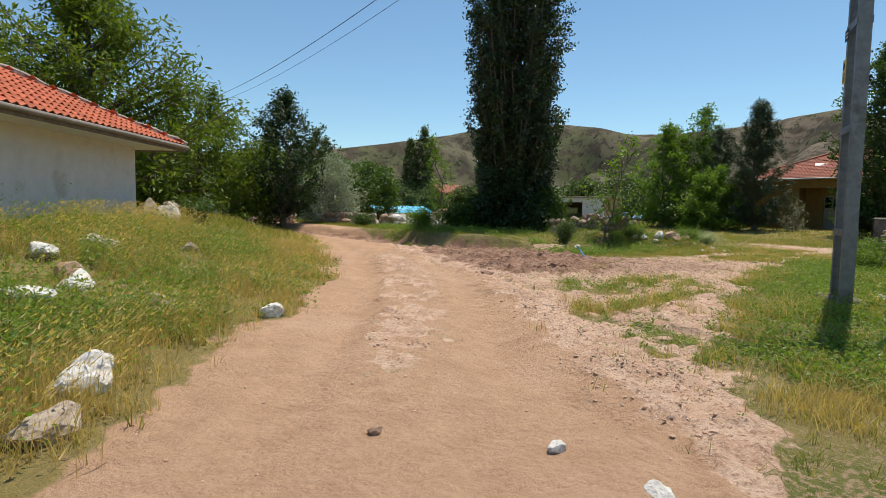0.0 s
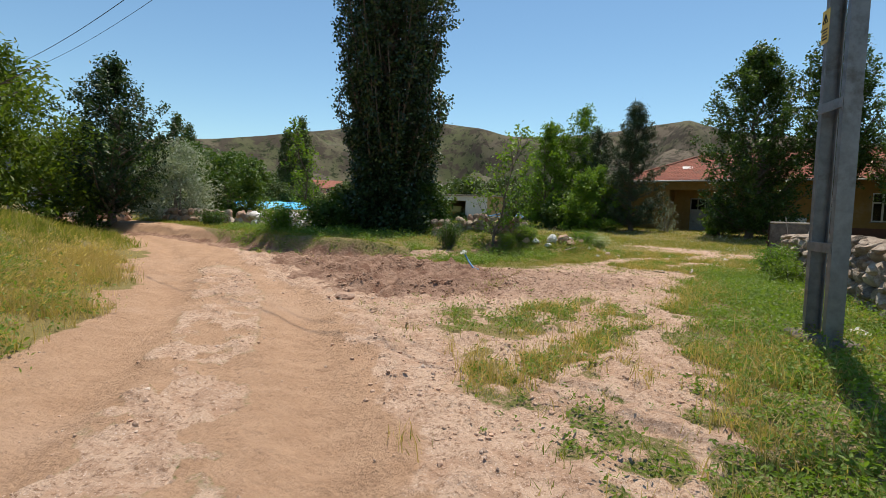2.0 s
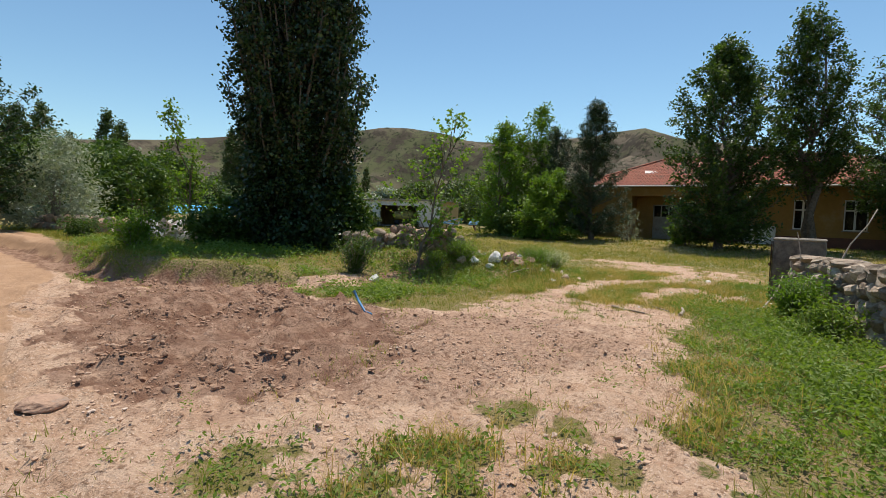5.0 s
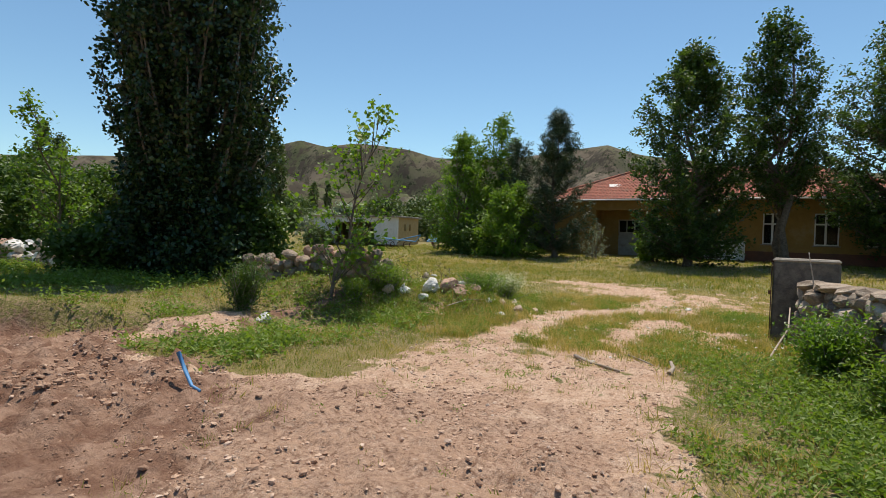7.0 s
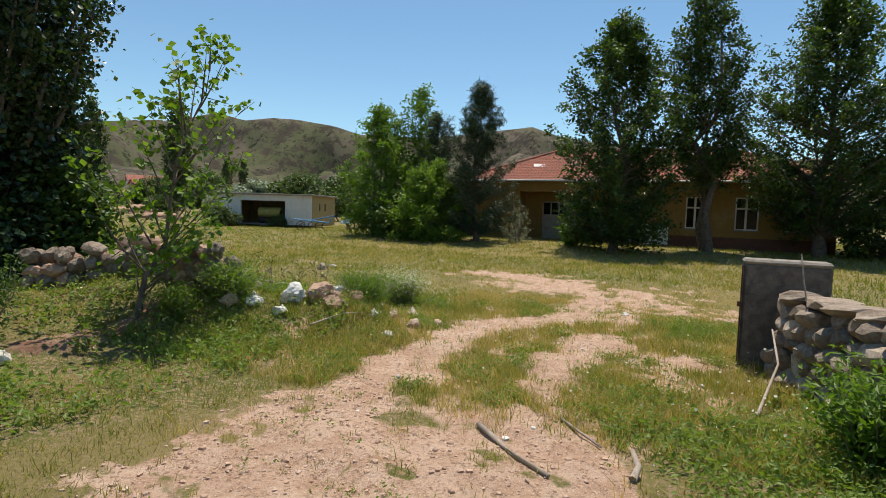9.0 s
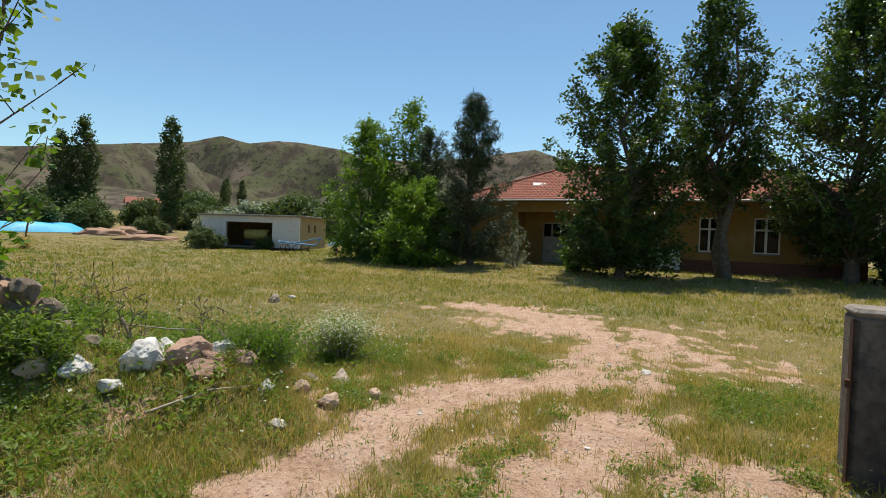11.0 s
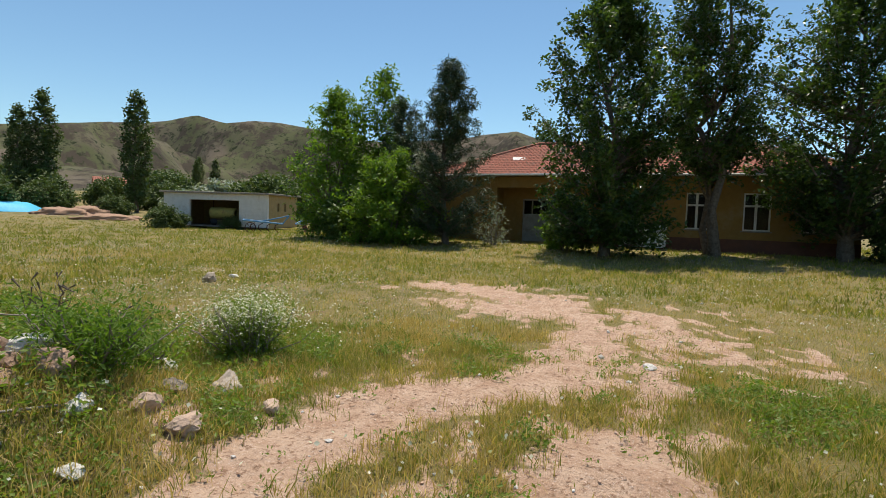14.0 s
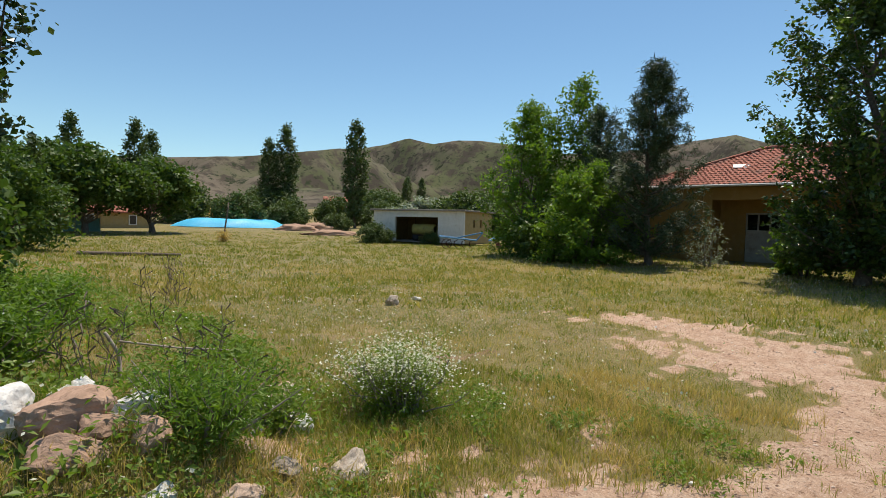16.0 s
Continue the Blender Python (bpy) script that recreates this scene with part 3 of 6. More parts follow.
def polygon_slab(points, thick=0.05):
    """A slab under a roof slope, given the corners of its top."""
    bm = bmesh.new()
    P = [Vector(p) for p in points]
    nrm = (P[1] - P[0]).cross(P[2] - P[0]).normalized()
    top = [bm.verts.new(p) for p in P]
    bot = [bm.verts.new(p - nrm * thick) for p in P]
    bm.faces.new(top)
    bm.faces.new(bot[::-1])
    for i in range(len(P)):
        k = (i + 1) % len(P)
        bm.faces.new((top[i], bot[i], bot[k], top[k]))
    return bm


def wall_boxes(length, h, t, holes):
    """A wall along +x from 0, its outer face at y = 0, with openings (x0, x1, z0, z1) through it."""
    xs = sorted({0.0, length, *[v for o in holes for v in o[:2]]})
    out = []
    for a, b in zip(xs, xs[1:]):
        cuts = sorted([o[2:4] for o in holes if o[0] <= a + 1e-6 and o[1] >= b - 1e-6])
        z = 0.0
        for c0, c1 in cuts + [(h, h)]:
            if c0 - z > 1e-3:
                out.append(((a + b) / 2, t / 2, (z + c0) / 2, b - a, t, c0 - z))
            z = c1
    return out


# ---------------------------------------------------------------- leaves, trees, shrubs
def leaf_arrays(C, size, r, flat=0.35, slim=0.55):
    """Folded leaf blades, one at each centre."""
    n = len(C)
    N = r.normal(0, 1, (n, 3))
    N[:, 2] = np.abs(N[:, 2]) + flat
    N /= np.linalg.norm(N, axis=1, keepdims=True)
    A = np.cross(N, r.normal(0, 1, (n, 3)))
    A /= np.linalg.norm(A, axis=1, keepdims=True)
    B = np.cross(N, A)
    s = (size * r.uniform(0.65, 1.35, n))[:, None]
    V = np.stack([C - A * s, C + B * s * slim + N * s * 0.12, C + A * s, C - B * s * slim + N * s * 0.12], 1).reshape(-1, 3)
    F = np.arange(n * 4).reshape(n, 4)
    return V, F


def crooked(a, b, r, bend=0.08, n=5):
    a, b = np.array(a, float), np.array(b, float)
    d = np.linalg.norm(b - a)
    return [a + (b - a) * u + r.normal(0, bend * d * math.sin(math.pi * u) ** 0.7 if 0 < u < 1 else 0, 3) for u in np.linspace(0, 1, n)]


def tree(name, label, x, y, h, profile, crown0, leaf, leaves, clumps, spread_c, leaf_m, bark, trunk_r, seed, lean=(0, 0), stems=1, slim=0.55,
         limbs=26, inner=0.35, category="tree", sink=0.06, squash=0.8, wig=0.03, hang=0.0, group="", lobes=1.0):
    """A tree at (x, y): tapered stems and limbs, and a crown of leaves in clumps inside profile(u), u from the crown's foot to its top."""
    r = np.random.default_rng(seed)
    t = thing(name, (x, y, ground_at(x, y) - sink), label, category, group=group)
    wood = []
    trunks = []
    for k in range(stems):
        off = r.normal(0, 0.16 * (stems > 1), 2)
        top = np.array([lean[0] + off[0] * 2.5, lean[1] + off[1] * 2.5, h * (0.93 if k == 0 else r.uniform(0.6, 0.85))])
        pts = crooked((off[0], off[1], 0), top, r, wig, 8)
        trunks.append(pts)
        rad = [trunk_r * (0.85 if k else 1.0) * (1.3 if i == 0 else 1 - 0.93 * i / 7) for i in range(8)]
        wood.append(tube(pts, rad, 8, False))
    u = r.random(clumps * 3) ** 0.9
    keep = r.random(len(u)) < np.array([profile(v) for v in u]) / max(profile(v) for v in np.linspace(0, 1, 30)) + 0.12
    u = u[keep][:clumps]
    ang = r.uniform(0, 2 * np.pi, len(u))
    rad = np.array([profile(v) for v in u]) * (inner + (1 - inner) * r.random(len(u)) ** 0.5) * (1 + lobes * (0.16 * np.sin(ang * 3 + seed) + 0.12 * np.sin(ang * 5 + u * 9)))
    z = crown0 + (h - crown0) * u
    sway = z / h
    C = np.stack([rad * np.cos(ang) + lean[0] * sway, rad * np.sin(ang) + lean[1] * sway, z], 1)
    pick = r.permutation(len(C))[:limbs]
    for i in pick:
        tr = trunks[r.integers(len(trunks))]
        zz = max(0.12 * h, C[i][2] - 0.55 * rad[i] - 0.3)
        k = min(max(zz / h * 7, 0.6), 6.6)
        a = tr[int(k)] + (tr[int(k) + 1] - tr[int(k)]) * (k - int(k))
        r0 = max(trunk_r * 0.42 * (1 - k / 8), 0.018)
        wood.append(tube(crooked(a, C[i], r, 0.07, 5), [r0, r0 * 0.75, r0 * 0.55, r0 * 0.35, r0 * 0.15], 5, False))
    V, F = joined(wood)
    part("trunk", mesh_of("trunk", V, F, bark, True), t)
    per = max(1, leaves // len(C))
    sc = spread_c * r.uniform(0.6, 1.35, len(C))
    D = r.normal(0, 1, (len(C) * per, 3))
    D *= (1.75 * r.random(len(D)) ** 0.45 / np.linalg.norm(D, axis=1))[:, None]
    L = np.repeat(C, per, 0) + D * np.repeat(sc, per)[:, None] * np.array([1, 1, squash])
    if hang:
        L[:, 2] -= np.abs(r.normal(0, hang, len(L)))
    L = L[L[:, 2] > 0.08]
    V, F = leaf_arrays(L, leaf, r, slim=slim)
    part("crown", mesh_of("crown", V, F, leaf_m), t)
    return t


def bough_tree(name, label, x, y, h, profile, crown0, leaf, leaves, leaf_m, bark, trunk_r, seed, boughs=60, twigs=9, rise=0.8, bulge=0.55, up=0.35, out=0.6,
               twig_len=0.7, spread_l=0.10, lean=(0, 0), stems=1, slim=0.55, start=0.3, category="tree", group="", wig=0.03, flat=0.35):
    """A tree whose leaves sit on twigs along curved boughs; profile(u) is the reach of the boughs, u from the crown's foot to its top."""
    r = np.random.default_rng(seed)
    t = thing(name, (x, y, ground_at(x, y) - 0.06), label, category, group=group)
    wood, trunks = [], []
    for k in range(stems):
        off = r.normal(0, 0.14 * (stems > 1), 2)
        top = np.array([lean[0] + off[0] * 2.5, lean[1] + off[1] * 2.5, h * (0.94 if k == 0 else r.uniform(0.6, 0.85))])
        pts = np.array(crooked((off[0], off[1], 0), top, r, wig, 8))
        trunks.append(pts)
        wood.append(tube(pts, [trunk_r * (0.8 if k else 1.0) * (1.3 if i == 0 else 1 - 0.93 * i / 7) for i in range(8)], 8, False))
    u = (np.arange(boughs) + r.random(boughs)) / boughs
    ang = np.arange(boughs) * 2.39996 + r.normal(0, 0.45, boughs)
    R = np.array([profile(v) for v in u]) * r.uniform(0.66, 1.14, boughs)
    tip = np.stack([R * np.cos(ang), R * np.sin(ang), crown0 + (h - crown0) * u], 1)
    tip[:, :2] += np.array(lean) * (tip[:, 2:3] / h)
    P0, D0, L0 = [], [], []
    for i in range(boughs):
        tr = trunks[int(r.integers(stems))]
        k = min(max((tip[i, 2] - rise * R[i] - r.uniform(0.05, 0.4)) / h * 7, 0.5), 6.5)
        a = tr[int(k)] + (tr[int(k) + 1] - tr[int(k)]) * (k - int(k))
        c = a + (tip[i] - a) * np.array([bulge, bulge, 0.42]) + r.normal(0, 0.06 * R[i], 3)
        w = np.linspace(0, 1, 6)[:, None]
        line = a * (1 - w) ** 2 + c * 2 * w * (1 - w) + tip[i] * w ** 2
        r0 = max(trunk_r * 0.38 * (1 - k / 8), 0.014)
        wood.append(tube(line, [r0 * (1 - 0.17 * m) for m in range(6)], 5, False))
        v = np.clip(np.linspace(start, 1, twigs) + r.normal(0, 0.04, twigs), 0, 1)[:, None]
        p = a * (1 - v) ** 2 + c * 2 * v * (1 - v) + tip[i] * v ** 2
        dr = r.normal(0, 0.55, (twigs, 3)) + np.array([math.cos(ang[i]) * out, math.sin(ang[i]) * out, up])
        dr /= np.linalg.norm(dr, axis=1, keepdims=True)
        ln = twig_len * r.uniform(0.45, 1.25, twigs) * (1.15 - 0.45 * v[:, 0])
        for m in range(0, twigs, 2):
            wood.append(tube([p[m], p[m] + dr[m] * ln[m] * 0.8], [r0 * 0.3 + 0.003, 0.003], 3, False))
        P0.append(p), D0.append(dr), L0.append(ln)
    V, F = joined(wood)
    part("trunk", mesh_of("trunk", V, F, bark, True), t)
    P, D, Ln = np.vstack(P0), np.vstack(D0), np.concatenate(L0)
    k = r.choice(len(P), leaves, p=Ln / Ln.sum())
    C = P[k] + D[k] * (Ln[k] * r.random(leaves) ** 0.8)[:, None] + r.normal(0, 1, (leaves, 3)) * spread_l
    C = C[C[:, 2] > 0.08]
    V, F = leaf_arrays(C, leaf, r, flat, slim)
    part("crown", mesh_of("crown", V, F, leaf_m), t)
    return t


def dome(R, low=0.25, p=0.9):
    return lambda u: R * (low + (1 - low) * math.sin(math.pi * min(0.5, u * 0.9 + 0.02))) * max(0.02, 1 - max(0, (u - 0.35) / 0.65) ** 2.2) ** p


def shrub(name, label, x, y, h, R, leaf, leaves, leaf_m, seed, flowers=None, stems=14, slim=0.4, group=""):
    r = np.random.default_rng(seed)
    t = thing(name, (x, y, ground_at(x, y) - 0.03), label, "shrub", group=group)
    tips = np.stack([r.normal(0, R * 0.5, stems), r.normal(0, R * 0.5, stems), h * r.uniform(0.6, 1.0, stems)], 1)
    V, F = joined([tube(crooked((p[0] * 0.15, p[1] * 0.15, 0), p, r, 0.07, 4), [0.012, 0.009, 0.006, 0.003], 4, False) for p in tips])
    tagged(part("stem", mesh_of("stem", V, F, M_BARK_PALE, True), t), kind="stuff")
    k = r.integers(0, stems, leaves)
    u = r.uniform(0.12, 1.02, leaves) ** 0.8
    L = tips[k] * np.stack([u * 0.85 + 0.15, u * 0.85 + 0.15, u], 1) + r.normal(0, 1, (leaves, 3)) * (R * 0.20)
    L[:, 2] = np.abs(L[:, 2]) + 0.02
    V, F = leaf_arrays(L, leaf * 0.85, r, slim=slim)
    part("foliage", mesh_of("foliage", V, F, leaf_m), t)
    if flowers:
        k = r.integers(0, stems, flowers)
        L = tips[k] + r.normal(0, 1, (flowers, 3)) * np.array([R * 0.24, R * 0.24, h * 0.13])
        V, F = leaf_arrays(L, 0.010, r, 1.5, 0.9)
        part("blossom", mesh_of("blossom", V, F, L_FLOWER), t, "small white flower heads")
    return t


# ---------------------------------------------------------------- stones
def stone_mesh(name, mat, seed, cuts=9, rough=0.16, fine=2):
    """An angular boulder about one metre across."""
    r = np.random.default_rng(seed)
    bm = bmesh.new()
    bmesh.ops.create_icosphere(bm, subdivisions=fine, radius=0.5)
    planes = [(Vector(r.normal(0, 1, 3)).normalized(), r.uniform(0.27, 0.42)) for _ in range(cuts)]
    for v in bm.verts:
        p = v.co.copy()
        for nrm, d in planes:
            e = p.dot(nrm) - d
            if e > 0:
                p -= nrm * e * 0.9
        v.co = p * (1 + rough * (noise.noise(p * 3 + Vector((seed, 0, 0))) + 0.5 * noise.noise(p * 9 + Vector((0, seed, 0))) + 0.3 * noise.noise(p * 21)))
    me = bm_mesh(name, bm, mat)
    return me


BOULDERS = {m.name: [stone_mesh("stone", m, 10 + i, fine=4) for i in range(5)] for m in (M_STONE, M_STONE_RED, M_WHITE_STONE, M_WALL_STONE, M_BUFF)}
ROCKS = {m.name: [stone_mesh("stone", m, 10 + i) for i in range(5)] for m in (M_STONE, M_STONE_RED, M_WHITE_STONE, M_WALL_STONE, M_BUFF)}


def rock(name, label, x, y, sx, sy, sz, mat, seed, turn=0, z=None, group="", up=0.2):
    ob = new(name, BOULDERS[mat.name][seed % 5])
    ob.matrix_basis = pose(x, y, (ground_at(x, y) if z is None else z) + sz * up, 0, 0, turn) @ Matrix.Diagonal((sx, sy, sz, 1))
    return tagged(ob, label, "rock", group)


def stone_heap(name, label, path, h, width, seed, size=(0.22, 0.42), mats=(M_STONE,), rows=3, base=None, jitter=0.3, cap=False):
    """A dry wall or heap of rubble along a path of (x, y): each stone a part."""
    r = np.random.default_rng(seed)
    x0, y0 = path[0]
    g0 = ground_at(x0, y0)
    t = thing(name, (x0, y0, g0), label, "stone wall")
    for (ax, ay), (bx, by) in zip(path, path[1:]):
        L = math.hypot(bx - ax, by - ay)
        ux, uy = (bx - ax) / L, (by - ay) / L
        turn = math.degrees(math.atan2(uy, ux))
        for side in (-1, 1):
            for k in range(rows):
                s = r.uniform(0, 0.1)
                while s < L:
                    w = r.uniform(*size)
                    hh = h / rows * r.uniform(0.95, 1.35)
                    off = side * width * 0.27 * (1 - 0.25 * k / rows)
                    px, py = ax + ux * (s + w / 2) - uy * off + r.normal(0, 0.02), ay + uy * (s + w / 2) + ux * off + r.normal(0, 0.02)
                    pz = ground_at(px, py) + h * (k + 0.5) / rows * (1 + r.normal(0, jitter * 0.25))
                    s += w * 0.92
                    if k == rows - 1 and r.random() < jitter:
                        continue
                    m = mats[int(r.integers(len(mats)))]
                    part("stone", ROCKS[m.name][int(r.integers(5))], t,
                         at=pose(px - x0, py - y0, pz - g0, r.normal(0, 12), r.normal(0, 12), turn + r.normal(0, 14)) @ Matrix.Diagonal((w * 1.25, width * 0.62, hh * 1.3, 1)))
        if cap:
            s = 0.0
            while s < L:
                w = r.uniform(0.3, 0.6)
                px, py = ax + ux * (s + w / 2), ay + uy * (s + w / 2)
                part("cap_stone", ROCKS[mats[0].name][int(r.integers(5))], t,
                     at=pose(px - x0, py - y0, ground_at(px, py) - g0 + h + 0.02, r.normal(0, 5), r.normal(0, 5), turn + r.normal(0, 10)) @ Matrix.Diagonal((w * 1.2, width * 1.1, 0.20, 1)))
                s += w * 0.9
    return t


# ---------------------------------------------------------------- the white house beside the road
def white_house():
    t = thing("white_house", (2.42, 17.0, 1.12), "white plastered house with a red clay tile hip roof", "house", rz=52.5)
    # local axes: -x along the wall towards the walk's start, +y away behind the wall
    Lw, D, H = 11.0, 8.0, 1.93
    for wb in ((-Lw / 2, 0.15, H / 2 - 0.2, Lw, 0.3, H + 0.4), (-0.15, D / 2, H / 2 - 0.2, 0.3, D - 0.61, H + 0.4),
               (-Lw / 2, D - 0.15, H / 2 - 0.2, Lw, 0.3, H + 0.4), (-Lw + 0.15, D / 2, H / 2 - 0.2, 0.3, D - 0.61, H + 0.4)):
        part("wall", bm_mesh("wall", boxes([wb]), M_WHITEWASH), t, "whitewashed plaster wall")
    E, zr, ov = H + 0.06, H + 2.45, 0.95
    o = [(-Lw - ov, -ov, E), (ov, -ov, E), (ov, D + ov, E), (-Lw - ov, D + ov, E)]
    half = D / 2 + ov
    r1, r2 = (ov - half, D / 2, zr), (-Lw - ov + half, D / 2, zr)
    roof = part("roof", bm_mesh("roof", polygon_slab([o[0], o[1], r1, r2], 0.06), M_EAVE), t)
    part("roof", bm_mesh("roof", polygon_slab([o[1], o[2], r1], 0.06), M_EAVE), t)
    part("roof", bm_mesh("roof", polygon_slab([o[2], o[3], r2, r1], 0.06), M_EAVE), t)
    part("roof", bm_mesh("roof", polygon_slab([o[3], o[0], r2], 0.06), M_EAVE), t)
    part("soffit", bm_mesh("soffit", boxes([(-Lw / 2, D / 2, E - 0.10, Lw + 2 * ov - 0.1, D + 2 * ov - 0.1, 0.03)], 0), M_WHITE_PAINT), t)
    part("fascia", bm_mesh("fascia", boxes([(-Lw / 2, -ov + 0.02, E - 0.09, Lw + 2 * ov, 0.03, 0.13), (ov - 0.02, D / 2, E - 0.09, 0.03, D + 2 * ov - 0.1, 0.13)]), M_EAVE), t)
    V, F = tube([(-Lw - ov, -ov - 0.05, E - 0.03), (ov, -ov - 0.05, E - 0.03)], [0.055, 0.055], 8)
    part("gutter", mesh_of("gutter", V, F, M_GUTTER, True), t)
    sl = math.hypot(half, zr - E)
    fm = slope_frame((-Lw - ov, -ov, E + 0.01), (1, 0, 0), (0, half, zr - E))
    W = Lw + 2 * ov
    pl = tiles_on(lambda v: half * v / sl, lambda v: W - half * v / sl, sl)
    near = [p for p in pl if p[0] > W - 7.0]
    near, rest = near[:290], [p for p in pl if p[0] <= W - 7.0] + near[290:]
    V0, F0 = tile_arrays()
    tm = mesh_of("tile", V0, F0, M_TILE)
    r = np.random.default_rng(3)
    for u, v in near:
        part("tile", tm, roof, at=fm @ pose(u, v, 0.004, r.normal(0, 0.7), r.normal(0, 0.8), r.normal(0, 0.8)))
    V, F = tile_sheet(rest, fm)
    tagged(part("tiles", mesh_of("tiles", V, F, M_TILE), roof), kind="stuff")
    fm2 = slope_frame((ov, -ov, E + 0.01), (0, 1, 0), (-half, 0, zr - E))
    V, F = tile_sheet(tiles_on(lambda v: half * v / sl, lambda v: D + 2 * ov - half * v / sl, sl), fm2)
    tagged(part("tiles", mesh_of("tiles", V, F, M_TILE), roof), kind="stuff")
    rr = np.random.default_rng(8)
    pts = [Vector(o[1]).lerp(Vector(r1), k / 26) + Vector((0, 0, 0.06 + rr.uniform(-0.02, 0.03))) for k in range(27)]
    V, F = tube(pts, [0.09 * rr.uniform(0.7, 1.3) for _ in pts], 7)
    part("hip_ridge", mesh_of("hip_ridge", V, F, M_MORTAR), t, "rough grey mortar along the hip")
    V, F = tube([Vector(r1) + Vector((0, 0, 0.07)), Vector(r2) + Vector((0, 0, 0.07))], [0.11, 0.11], 8)
    part("ridge", mesh_of("ridge", V, F, M_MORTAR), t)


# ---------------------------------------------------------------- the school behind the yard trees
def window_unit(parent, y0, y1, z0, z1, x=0.0):
    """A white casement in the front wall (front faces -x), with a transom and a mullion."""
    w = part("window", bm_mesh("window", boxes([(x + 0.02, (y0 + y1) / 2, z0 - 0.03, 0.20, y1 - y0 + 0.16, 0.06)]), M_CONCRETE), parent, "white-framed casement window")
    f, zt, ym = 0.07, z0 + (z1 - z0) * 0.66, (y0 + y1) / 2 + 0.04
    part("window_frame", bm_mesh("window_frame", boxes([
        (x + 0.12, y0 + f / 2, (z0 + z1) / 2, 0.06, f, z1 - z0), (x + 0.12, y1 - f / 2, (z0 + z1) / 2, 0.06, f, z1 - z0),
        (x + 0.12, (y0 + y1) / 2, z0 + f / 2, 0.056, y1 - y0 - 2 * f, f), (x + 0.12, (y0 + y1) / 2, z1 - f / 2, 0.056, y1 - y0 - 2 * f, f),
        (x + 0.115, (y0 + y1) / 2, zt, 0.075, y1 - y0 - 2 * f, 0.09), (x + 0.11, ym, (z0 + z1) / 2, 0.08, 0.11, z1 - z0 - 2 * f)], 0.004), M_WHITE_PAINT), w, "white painted window frame")
    for a, b, c, d in ((y0 + f, ym - 0.05, z0 + f, zt - 0.04), (ym + 0.05, y1 - f, z0 + f, zt - 0.04), (y0 + f, ym - 0.05, zt + 0.04, z1 - f), (ym + 0.05, y1 - f, zt + 0.04, z1 - f)):
        part("pane", bm_mesh("pane", boxes([(x + 0.13, (a + b) / 2, (c + d) / 2, 0.006, b - a, d - c)], 0), M_GLASS), w)


